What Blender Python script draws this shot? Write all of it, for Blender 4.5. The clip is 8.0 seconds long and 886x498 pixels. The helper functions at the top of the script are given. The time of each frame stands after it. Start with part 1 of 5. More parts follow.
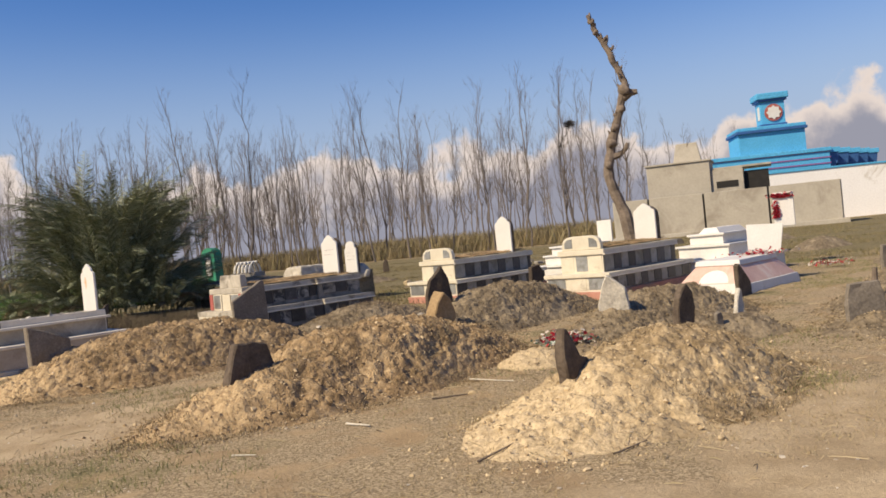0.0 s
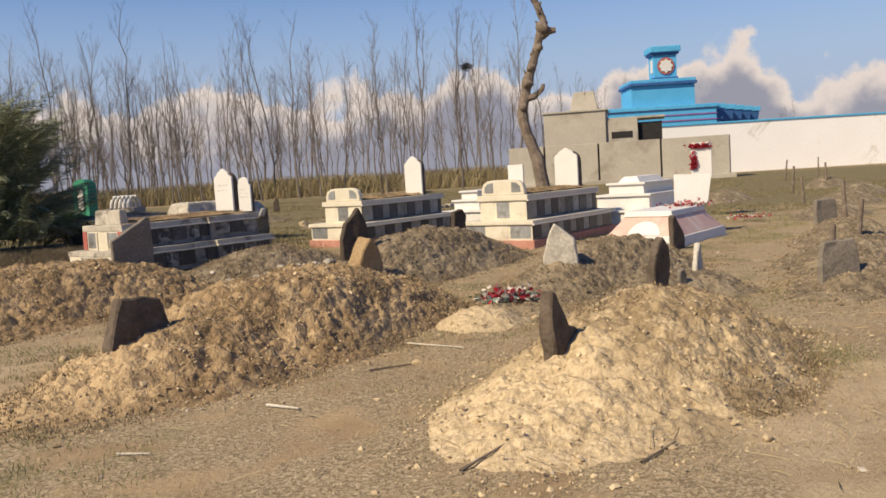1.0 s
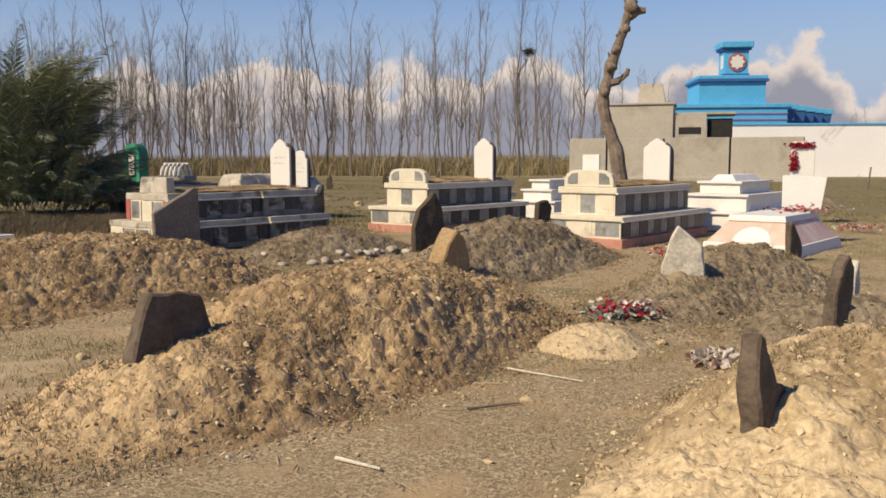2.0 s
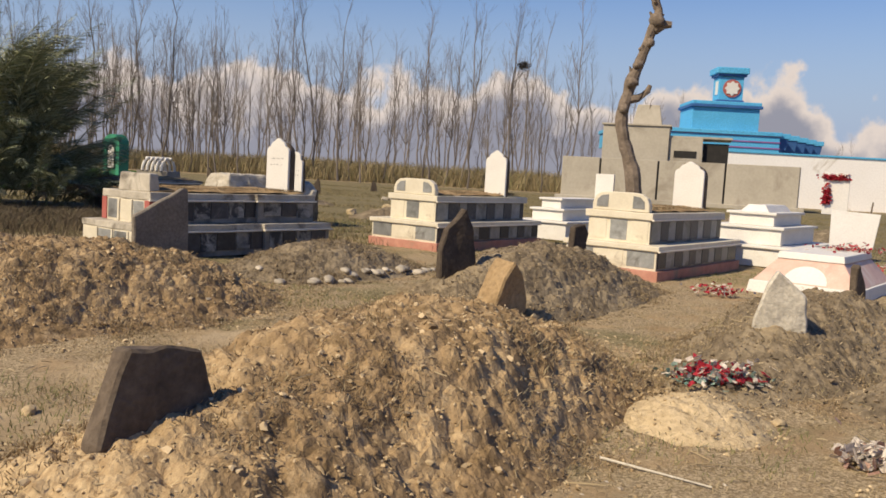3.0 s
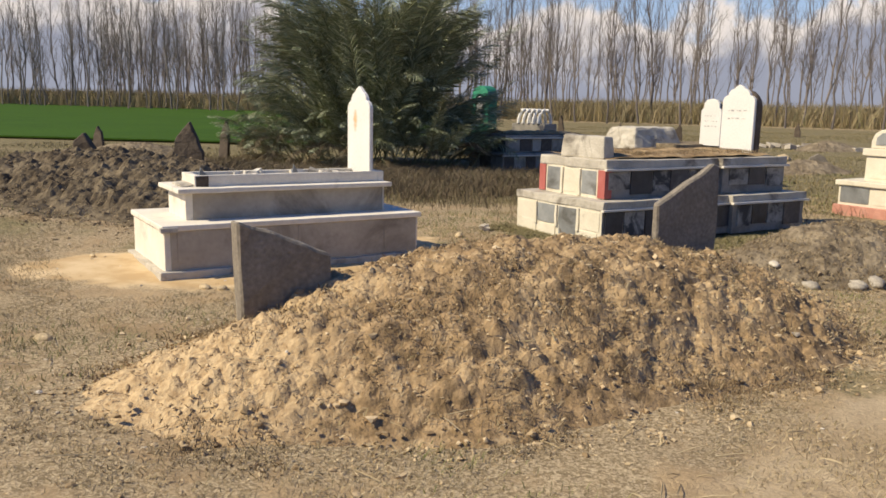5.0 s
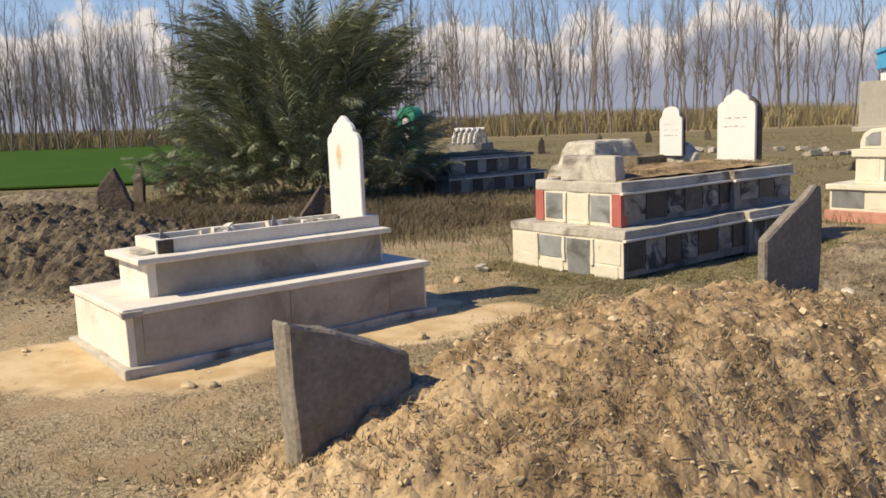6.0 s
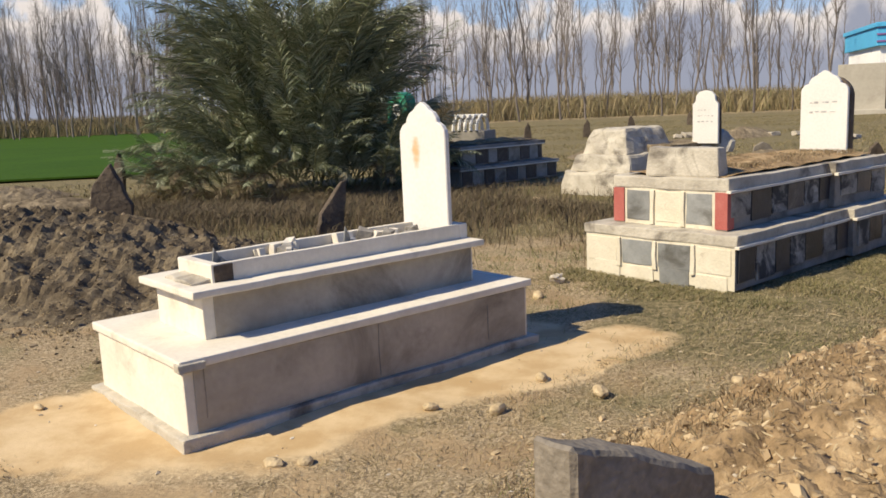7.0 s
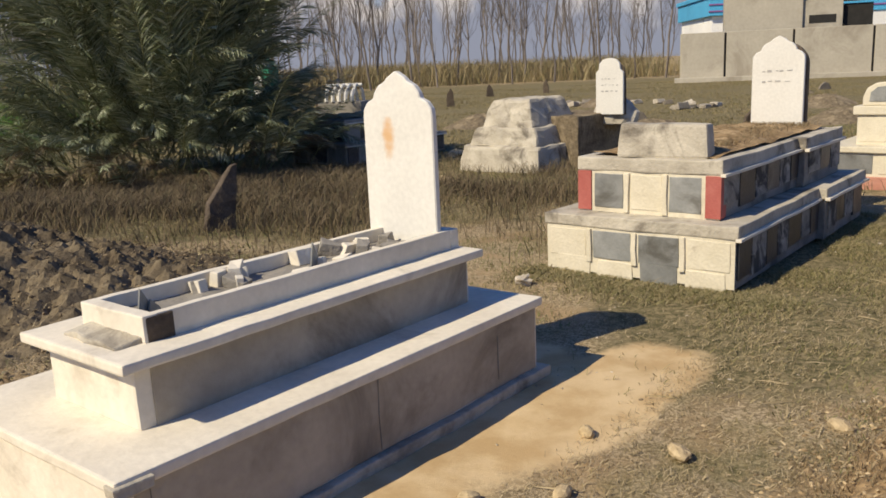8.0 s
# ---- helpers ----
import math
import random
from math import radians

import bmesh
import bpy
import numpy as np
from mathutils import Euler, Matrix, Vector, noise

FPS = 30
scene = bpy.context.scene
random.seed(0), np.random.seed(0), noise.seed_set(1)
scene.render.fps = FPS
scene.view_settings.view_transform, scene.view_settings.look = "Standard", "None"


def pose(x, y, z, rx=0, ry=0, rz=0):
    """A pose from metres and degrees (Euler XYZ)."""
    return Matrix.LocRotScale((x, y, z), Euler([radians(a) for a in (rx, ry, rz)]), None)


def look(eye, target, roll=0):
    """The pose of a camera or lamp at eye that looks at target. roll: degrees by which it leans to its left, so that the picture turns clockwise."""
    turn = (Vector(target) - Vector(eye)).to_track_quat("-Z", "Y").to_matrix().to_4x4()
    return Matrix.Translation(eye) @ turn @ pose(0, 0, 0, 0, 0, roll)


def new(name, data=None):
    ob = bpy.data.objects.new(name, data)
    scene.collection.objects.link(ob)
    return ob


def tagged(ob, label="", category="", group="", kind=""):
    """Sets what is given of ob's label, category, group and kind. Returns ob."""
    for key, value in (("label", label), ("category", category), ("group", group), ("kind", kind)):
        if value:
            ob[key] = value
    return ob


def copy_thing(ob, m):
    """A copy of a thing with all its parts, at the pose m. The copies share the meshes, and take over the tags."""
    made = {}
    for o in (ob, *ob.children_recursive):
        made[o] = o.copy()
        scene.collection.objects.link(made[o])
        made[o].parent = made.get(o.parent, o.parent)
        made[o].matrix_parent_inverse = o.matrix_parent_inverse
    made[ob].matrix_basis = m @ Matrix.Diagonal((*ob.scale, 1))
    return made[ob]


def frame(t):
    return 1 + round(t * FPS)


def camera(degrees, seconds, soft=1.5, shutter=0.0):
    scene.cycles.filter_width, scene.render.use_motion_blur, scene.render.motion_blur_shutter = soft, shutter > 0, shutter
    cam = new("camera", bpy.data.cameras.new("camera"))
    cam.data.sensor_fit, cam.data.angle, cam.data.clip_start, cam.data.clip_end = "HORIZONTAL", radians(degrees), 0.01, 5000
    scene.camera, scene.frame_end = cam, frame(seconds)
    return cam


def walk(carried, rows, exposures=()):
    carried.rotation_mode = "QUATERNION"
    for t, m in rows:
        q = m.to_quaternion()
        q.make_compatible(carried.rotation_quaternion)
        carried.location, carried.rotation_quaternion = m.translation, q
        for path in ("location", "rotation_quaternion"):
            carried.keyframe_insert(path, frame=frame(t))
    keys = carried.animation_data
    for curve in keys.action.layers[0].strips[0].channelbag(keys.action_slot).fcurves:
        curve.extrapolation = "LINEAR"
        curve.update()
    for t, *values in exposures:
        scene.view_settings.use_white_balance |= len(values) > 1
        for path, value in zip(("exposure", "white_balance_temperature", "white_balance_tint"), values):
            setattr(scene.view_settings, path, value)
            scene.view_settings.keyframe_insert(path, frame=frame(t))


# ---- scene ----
cam = camera(55.1, 8.0, soft=1.65)
PATH = [
    (0, (0.665, -1.094, 1.361), (0.545, 0.902, 1.339), -5.6),
    (0.5, (0.347, -0.415, 1.366), (0.4, 1.581, 1.251), -4.9),
    (1, (0.162, 0.295, 1.351), (0.299, 2.282, 1.174), -3.5),
    (1.5, (-0.037, 0.993, 1.334), (0.086, 2.98, 1.136), -1.7),
    (1.7, (-0.098, 1.334, 1.314), (-0.042, 3.323, 1.111), -1.1),
    (2.8, (-0.585, 2.936, 1.354), (-0.511, 4.924, 1.145), 2.4),
    (3, (-0.698, 3.221, 1.328), (-0.614, 5.211, 1.145), 3.2),
    (3.5, (-1.03, 3.873, 1.339), (-1.04, 5.864, 1.151), 2.9),
    (4, (-1.506, 4.369, 1.387), (-1.804, 6.34, 1.225), 2.1),
    (4.5, (-2.122, 4.824, 1.384), (-2.649, 6.742, 1.173), 0.9),
    (5, (-2.793, 5.295, 1.415), (-3.419, 7.164, 1.072), 1.2),
    (5.2, (-3.044, 5.529, 1.427), (-3.621, 7.409, 1.062), 0.4),
    (6.3, (-4.357, 6.591, 1.49), (-4.758, 8.529, 1.204), -2.4),
    (6.5, (-4.59, 6.8, 1.505), (-5.002, 8.733, 1.2), -2.5),
    (7, (-5.144, 7.327, 1.515), (-5.468, 9.272, 1.18), -2.5),
    (7.5, (-5.62, 7.937, 1.522), (-5.726, 9.904, 1.173), -2.2),
    (8, (-6.028, 8.528, 1.554), (-5.993, 10.483, 1.132), -2.5),
]
walk(cam, [(t, look(eye, target, roll)) for t, eye, target, roll in PATH],
     [(0, 0.14, 7350, 10), (1.5, 0.1, 7400, 9), (3, 0.08, 7400, 9), (4.5, 0.29, 7200, 8), (5, 0.30, 7050, 6), (6.5, 0.28, 7000, 6), (7, 0.30, 7000, 6), (7.5, 0.10, 7000, 6), (8, 0.05, 7000, 6)])

# ---- world, sun ----
SUN_AZ, SUN_EL = radians(213), radians(43)
to_sun = Vector((math.cos(SUN_AZ) * math.cos(SUN_EL), math.sin(SUN_AZ) * math.cos(SUN_EL), math.sin(SUN_EL)))
world = bpy.data.worlds.new("sky")
scene.world = world
world.use_nodes = True


def sky_nodes():
    nt = world.node_tree
    N, L = nt.nodes, nt.links
    N.clear()
    out = N.new("ShaderNodeOutputWorld")
    bg = N.new("ShaderNodeBackground")
    sky = N.new("ShaderNodeTexSky")
    sky.sky_type, sky.sun_disc = "NISHITA", False
    sky.sun_elevation, sky.sun_rotation = SUN_EL, math.pi / 2 - SUN_AZ
    sky.air_density, sky.dust_density, sky.ozone_density = 1.0, 0.3, 3.0
    tc = N.new("ShaderNodeTexCoord")
    sep = N.new("ShaderNodeSeparateXYZ")
    L.new(tc.outputs["Generated"], sep.inputs[0])
    # a bank of cumulus along the horizon: its top follows puffy noise, white at the rim and mauve grey below
    flat = N.new("ShaderNodeMapping")
    flat.inputs["Scale"].default_value = (1.0, 1.0, 0.9)
    flat.inputs["Location"].default_value = CLOUD_SHIFT
    L.new(tc.outputs["Generated"], flat.inputs[0])
    n1 = N.new("ShaderNodeTexNoise")
    n1.inputs["Scale"].default_value, n1.inputs["Detail"].default_value, n1.inputs["Roughness"].default_value = 9.0, 9.0, 0.55
    L.new(flat.outputs[0], n1.inputs["Vector"])
    top = N.new("ShaderNodeMapRange")
    top.clamp = False
    top.inputs[1].default_value, top.inputs[2].default_value = 0.35, 0.68
    top.inputs[3].default_value, top.inputs[4].default_value = 0.062, 0.145
    L.new(n1.outputs["Fac"], top.inputs[0])
    depth = N.new("ShaderNodeMath")
    depth.operation = "SUBTRACT"
    L.new(top.outputs[0], depth.inputs[0])
    L.new(sep.outputs["Z"], depth.inputs[1])
    edge = N.new("ShaderNodeMapRange")
    edge.interpolation_type = "SMOOTHSTEP"
    edge.inputs[1].default_value, edge.inputs[2].default_value = -0.006, 0.012
    L.new(depth.outputs[0], edge.inputs[0])
    shade = N.new("ShaderNodeMapRange")
    shade.interpolation_type = "SMOOTHSTEP"
    shade.inputs[1].default_value, shade.inputs[2].default_value = 0.008, 0.055
    L.new(depth.outputs[0], shade.inputs[0])
    cc = N.new("ShaderNodeMixRGB")
    cc.inputs[1].default_value, cc.inputs[2].default_value = (6.6, 6.05, 6.1, 1), (2.65, 2.85, 3.8, 1)
    L.new(shade.outputs[0], cc.inputs[0])
    rich = N.new("ShaderNodeHueSaturation")
    rich.inputs["Hue"].default_value = 0.517
    rich.inputs["Saturation"].default_value, rich.inputs["Value"].default_value = 1.35, 1.15
    L.new(sky.outputs[0], rich.inputs["Color"])
    # haze towards the horizon
    hz = N.new("ShaderNodeMapRange")
    hz.interpolation_type = "SMOOTHSTEP"
    hz.inputs[1].default_value, hz.inputs[2].default_value = 0.30, 0.02
    L.new(sep.outputs["Z"], hz.inputs[0])
    hm = N.new("ShaderNodeMixRGB")
    hm.inputs[2].default_value = (3.1, 4.0, 6.1, 1)
    L.new(hz.outputs[0], hm.inputs[0])
    L.new(rich.outputs[0], hm.inputs[1])
    mix = N.new("ShaderNodeMixRGB")
    L.new(edge.outputs[0], mix.inputs[0])
    L.new(hm.outputs[0], mix.inputs[1])
    L.new(cc.outputs[0], mix.inputs[2])
    L.new(mix.outputs[0], bg.inputs[0])
    bg.inputs[1].default_value = 0.105
    L.new(bg.outputs[0], out.inputs[0])


CLOUD_SHIFT = (0.35, 0.1, 0.0)
sky_nodes()
sun = new("sun", bpy.data.lights.new("sun", "SUN"))
sun.data.energy, sun.data.angle, sun.data.color = 5.0, radians(0.5), (1.0, 0.89, 0.72)
sun.matrix_world = look(to_sun * 50, (0, 0, 0))


# ---- materials ----
def material(name, colors, scale=8.0, rough=0.9, bump=0.3, fine=60.0, stain=None, stain_scale=1.5, spec=0.25, metal=0.0, rand=0.0, bump_dist=0.02, stain_lo=0.5, stain_hi=0.7, grain=0.2):
    """Two scales of noise between the given colours, an optional stain, grain bump and a chance tint for each object."""
    m = bpy.data.materials.new(name)
    m.use_nodes = True
    N, L = m.node_tree.nodes, m.node_tree.links
    b = N["Principled BSDF"]
    b.inputs["Metallic"].default_value = metal
    b.inputs["Specular IOR Level"].default_value = spec
    tc = N.new("ShaderNodeTexCoord")
    n1 = N.new("ShaderNodeTexNoise")
    n1.inputs["Scale"].default_value, n1.inputs["Detail"].default_value, n1.inputs["Roughness"].default_value = scale, 6, 0.6
    L.new(tc.outputs["Object"], n1.inputs["Vector"])
    ramp = N.new("ShaderNodeValToRGB")
    els = ramp.color_ramp.elements
    while len(els) < len(colors):
        els.new(0.5)
    for i, c in enumerate(colors):
        els[i].position = 0.28 + 0.44 * i / max(1, len(colors) - 1)
        els[i].color = (*c, 1)
    L.new(n1.outputs["Fac"], ramp.inputs[0])
    col = ramp.outputs[0]
    n2 = N.new("ShaderNodeTexNoise")
    n2.inputs["Scale"].default_value, n2.inputs["Detail"].default_value = fine, 4
    L.new(tc.outputs["Object"], n2.inputs["Vector"])
    g = N.new("ShaderNodeMapRange")
    g.inputs[1].default_value, g.inputs[2].default_value, g.inputs[3].default_value, g.inputs[4].default_value = 0.3, 0.7, 1 - grain, 1 + grain
    L.new(n2.outputs["Fac"], g.inputs[0])
    mul = N.new("ShaderNodeMixRGB")
    mul.blend_type = "MULTIPLY"
    mul.inputs[0].default_value = 1.0
    L.new(col, mul.inputs[1])
    L.new(g.outputs[0], mul.inputs[2])
    col = mul.outputs[0]
    if stain:
        n3 = N.new("ShaderNodeTexNoise")
        n3.inputs["Scale"].default_value, n3.inputs["Detail"].default_value, n3.inputs["Roughness"].default_value = stain_scale, 8, 0.65
        n3.inputs["Distortion"].default_value = 0.6
        L.new(tc.outputs["Object"], n3.inputs["Vector"])
        r = N.new("ShaderNodeMapRange")
        r.interpolation_type = "SMOOTHSTEP"
        r.inputs[1].default_value, r.inputs[2].default_value = stain_lo, stain_hi
        L.new(n3.outputs["Fac"], r.inputs[0])
        mx = N.new("ShaderNodeMixRGB")
        mx.inputs[2].default_value = (*stain, 1)
        L.new(r.outputs[0], mx.inputs[0])
        L.new(col, mx.inputs[1])
        col = mx.outputs[0]
    if rand:
        oi = N.new("ShaderNodeObjectInfo")
        rr = N.new("ShaderNodeMapRange")
        rr.inputs[3].default_value, rr.inputs[4].default_value = 1 - rand, 1 + rand
        L.new(oi.outputs["Random"], rr.inputs[0])
        m2 = N.new("ShaderNodeMixRGB")
        m2.blend_type = "MULTIPLY"
        m2.inputs[0].default_value = 1.0
        L.new(col, m2.inputs[1])
        L.new(rr.outputs[0], m2.inputs[2])
        col = m2.outputs[0]
    L.new(col, b.inputs["Base Color"])
    rg = N.new("ShaderNodeMapRange")
    rg.inputs[3].default_value, rg.inputs[4].default_value = max(0.05, rough - 0.12), min(1, rough + 0.1)
    L.new(n1.outputs["Fac"], rg.inputs[0])
    L.new(rg.outputs[0], b.inputs["Roughness"])
    if bump:
        bp = N.new("ShaderNodeBump")
        bp.inputs["Strength"].default_value, bp.inputs["Distance"].default_value = bump, bump_dist
        L.new(n2.outputs["Fac"], bp.inputs["Height"])
        L.new(bp.outputs[0], b.inputs["Normal"])
    return m


def island_material(name, colors, rough=0.95):
    """For joined small pieces: each island takes its own colour."""
    m = bpy.data.materials.new(name)
    m.use_nodes = True
    N, L = m.node_tree.nodes, m.node_tree.links
    b = N["Principled BSDF"]
    b.inputs["Roughness"].default_value = rough
    b.inputs["Specular IOR Level"].default_value = 0.2
    geo = N.new("ShaderNodeNewGeometry")
    ramp = N.new("ShaderNodeValToRGB")
    els = ramp.color_ramp.elements
    while len(els) < len(colors):
        els.new(0.5)
    for i, c in enumerate(colors):
        els[i].position = i / (len(colors) - 1)
        els[i].color = (*c, 1)
    L.new(geo.outputs["Random Per Island"], ramp.inputs[0])
    L.new(ramp.outputs[0], b.inputs["Base Color"])
    return m


def ground_material():
    """Trodden earth with dry and green grass, sandy patches by the white tomb and on the trodden way."""
    m = bpy.data.materials.new("earth")
    m.use_nodes = True
    N, L = m.node_tree.nodes, m.node_tree.links
    b = N["Principled BSDF"]
    b.inputs["Roughness"].default_value = 0.97
    b.inputs["Specular IOR Level"].default_value = 0.1
    tc = N.new("ShaderNodeTexCoord")

    def noise_fac(scale, detail=6, rough=0.6, dist=0.0):
        n = N.new("ShaderNodeTexNoise")
        n.inputs["Scale"].default_value, n.inputs["Detail"].default_value = scale, detail
        n.inputs["Roughness"].default_value, n.inputs["Distortion"].default_value = rough, dist
        L.new(tc.outputs["Object"], n.inputs["Vector"])
        return n.outputs["Fac"]

    def step(value, lo, hi):
        r = N.new("ShaderNodeMapRange")
        r.interpolation_type = "SMOOTHSTEP"
        r.inputs[1].default_value, r.inputs[2].default_value = lo, hi
        L.new(value, r.inputs[0])
        return r.outputs[0]

    def mixed(fac, a, c):
        x = N.new("ShaderNodeMixRGB")
        L.new(fac, x.inputs[0])
        for s, v in ((x.inputs[1], a), (x.inputs[2], c)):
            if isinstance(v, tuple):
                s.default_value = (*v, 1)
            else:
                L.new(v, s)
        return x.outputs[0]

    def near(x, y, rx, ry, turn, wobble=0.35):
        """A patch round a place, with a noisy rim."""
        mp = N.new("ShaderNodeMapping")
        mp.vector_type = "TEXTURE"
        mp.inputs["Location"].default_value = (x, y, 0)
        mp.inputs["Rotation"].default_value = (0, 0, radians(turn))
        mp.inputs["Scale"].default_value = (rx, ry, 1)
        L.new(tc.outputs["Object"], mp.inputs[0])
        ln = N.new("ShaderNodeVectorMath")
        ln.operation = "LENGTH"
        fl = N.new("ShaderNodeVectorMath")
        fl.operation = "MULTIPLY"
        fl.inputs[1].default_value = (1, 1, 0)
        L.new(mp.outputs[0], fl.inputs[0])
        L.new(fl.outputs[0], ln.inputs[0])
        ad = N.new("ShaderNodeMath")
        ad.operation = "MULTIPLY_ADD"
        ad.inputs[1].default_value = wobble * 2
        L.new(noise_fac(1.3, 5), ad.inputs[0])
        L.new(ln.outputs["Value"], ad.inputs[2])
        return step(ad.outputs[0], 1.0 + wobble + 0.12, 1.0 + wobble - 0.12)

    earth = mixed(step(noise_fac(0.9, 8, 0.65), 0.35, 0.65), (0.30, 0.212, 0.12), (0.42, 0.307, 0.177))
    straw = mixed(step(noise_fac(45, 5, 0.7, 1.0), 0.42, 0.62), (0.22, 0.165, 0.095), (0.50, 0.395, 0.25))
    col = mixed(step(noise_fac(1.7, 6, 0.6), 0.36, 0.52), earth, straw)
    green = mixed(step(noise_fac(30, 4), 0.4, 0.6), (0.10, 0.10, 0.042), (0.25, 0.21, 0.11))
    col = mixed(step(noise_fac(0.55, 7, 0.6), 0.52, 0.70), col, green)
    # olive rough grass further off and along the weathered tomb
    olive = mixed(step(noise_fac(22, 5, 0.7, 0.8), 0.38, 0.64), (0.105, 0.093, 0.046), (0.28, 0.225, 0.125))
    for place in ((-8.0, 46.0, 60.0, 27.5, 0), (-9.4, 18.6, 5.5, 2.2, 0), (-3.2, 14.4, 2.6, 1.3, 50), (-3.0, 12.9, 1.1, 0.5, 50)):
        col = mixed(near(*place), col, olive)
    worn_way = mixed(step(noise_fac(1.8, 7), 0.35, 0.65), (0.36, 0.27, 0.16), (0.47, 0.365, 0.23))
    for place in ((-1.6, 9.4, 1.8, 0.6, 50), (-2.9, 6.4, 2.2, 0.9, 40), (1.0, 2.6, 2.2, 0.8, 0), (3.1, 3.9, 1.4, 1.5, 50)):
        col = mixed(near(*place, 0.5), col, worn_way)
    sands = None
    for place in ((-6.67, 12.0, 1.85, 0.98, 50), (-7.75, 11.0, 0.65, 0.5, 50), (-5.2, 12.4, 0.75, 0.34, 50)):
        sand = mixed(step(noise_fac(3, 6), 0.35, 0.65), (0.46, 0.32, 0.165), (0.60, 0.455, 0.27))
        here = near(*place, 0.6)
        col = mixed(here, col, sand)
        if sands is None:
            sands = here
        else:
            mx = N.new("ShaderNodeMath")
            mx.operation = "MAXIMUM"
            L.new(sands, mx.inputs[0])
            L.new(here, mx.inputs[1])
            sands = mx.outputs[0]
    fine = N.new("ShaderNodeMapRange")
    fine.inputs[1].default_value, fine.inputs[2].default_value = 0.3, 0.7
    fine.inputs[3].default_value, fine.inputs[4].default_value = 0.78, 1.18
    L.new(noise_fac(60, 4, 0.7), fine.inputs[0])
    calm = mixed(sands, fine.outputs[0], (1.0, 1.0, 1.0))
    mul = N.new("ShaderNodeMixRGB")
    mul.blend_type = "MULTIPLY"
    mul.inputs[0].default_value = 1.0
    L.new(col, mul.inputs[1])
    L.new(calm, mul.inputs[2])
    L.new(mul.outputs[0], b.inputs["Base Color"])
    weak = N.new("ShaderNodeMapRange")
    weak.inputs[3].default_value, weak.inputs[4].default_value = 0.6, 0.18
    L.new(sands, weak.inputs[0])
    bp = N.new("ShaderNodeBump")
    bp.inputs["Distance"].default_value = 0.03
    L.new(weak.outputs[0], bp.inputs["Strength"])
    L.new(noise_fac(28, 8, 0.7), bp.inputs["Height"])
    L.new(bp.outputs[0], b.inputs["Normal"])
    return m


def soil_material(name, dark, mid, pale, centre, radius):
    """Clods and dust: dark mottle partly painted as shade between lumps, brown body, pale sandy dust, the last gathered
    round a place where it was dug.
    """
    m = bpy.data.materials.new(name)
    m.use_nodes = True
    N, L = m.node_tree.nodes, m.node_tree.links
    b = N["Principled BSDF"]
    b.inputs["Roughness"].default_value = 0.98
    b.inputs["Specular IOR Level"].default_value = 0.05
    tc = N.new("ShaderNodeTexCoord")

    def fac(scale, lo, hi, detail=7, rough=0.65):
        n = N.new("ShaderNodeTexNoise")
        n.inputs["Scale"].default_value, n.inputs["Detail"].default_value, n.inputs["Roughness"].default_value = scale, detail, rough
        L.new(tc.outputs["Object"], n.inputs["Vector"])
        r = N.new("ShaderNodeMapRange")
        r.inputs[1].default_value, r.inputs[2].default_value = lo, hi
        L.new(n.outputs["Fac"], r.inputs[0])
        return n.outputs["Fac"], r.outputs[0]

    def mixed(f, a, c):
        x = N.new("ShaderNodeMixRGB")
        L.new(f, x.inputs[0])
        for k, v in ((x.inputs[1], a), (x.inputs[2], c)):
            if isinstance(v, tuple):
                k.default_value = (*v, 1)
            else:
                L.new(v, k)
        return x.outputs[0]

    col = mixed(fac(14, 0.36, 0.62)[1], dark, mid)
    # strong dark and pale blotches, also imitating shadow gaps among the clods
    blotch = fac(3.6, 0.50, 0.60, 6, 0.7)[1]
    half = N.new("ShaderNodeMath")
    half.operation = "MULTIPLY"
    half.inputs[1].default_value = 0.75
    L.new(blotch, half.inputs[0])
    col = mixed(half.outputs[0], col, mixed(fac(30, 0.4, 0.6)[1], mid, pale))
    big = fac(1.6, 0.48, 0.66)[1]
    if centre:
        d = N.new("ShaderNodeVectorMath")
        d.operation = "DISTANCE"
        d.inputs[1].default_value = (*centre, 0.2)
        L.new(tc.outputs["Object"], d.inputs[0])
        r = N.new("ShaderNodeMapRange")
        r.interpolation_type = "SMOOTHSTEP"
        r.inputs[1].default_value, r.inputs[2].default_value, r.inputs[3].default_value, r.inputs[4].default_value = radius * 1.5, radius * 0.5, 0.0, 1.0
        L.new(d.outputs["Value"], r.inputs[0])
        a = N.new("ShaderNodeMath")
        a.operation = "MULTIPLY_ADD"
        a.use_clamp = True
        a.inputs[1].default_value = 0.55
        L.new(big, a.inputs[0])
        L.new(r.outputs[0], a.inputs[2])
        big = a.outputs[0]
    col = mixed(big, col, mixed(fac(24, 0.35, 0.6)[1], mid, pale))
    L.new(col, b.inputs["Base Color"])
    bp = N.new("ShaderNodeBump")
    bp.inputs["Strength"].default_value, bp.inputs["Distance"].default_value = 0.7, 0.02
    L.new(fac(40, 0, 1)[0], bp.inputs["Height"])
    L.new(bp.outputs[0], b.inputs["Normal"])
    return m


M_EARTH = ground_material()
M_PLASTER = material("white_plaster", [(0.63, 0.57, 0.465), (0.74, 0.68, 0.57)], 3, 0.85, 0.15, 30, (0.36, 0.31, 0.24), 2.2, stain_lo=0.56, stain_hi=0.84, grain=0.05)
M_WHITE = material("white_marble", [(0.64, 0.615, 0.56), (0.72, 0.70, 0.645)], 2.5, 0.55, 0.04, 40, (0.50, 0.46, 0.38), 3.0, stain_lo=0.6, stain_hi=0.8, grain=0.05)


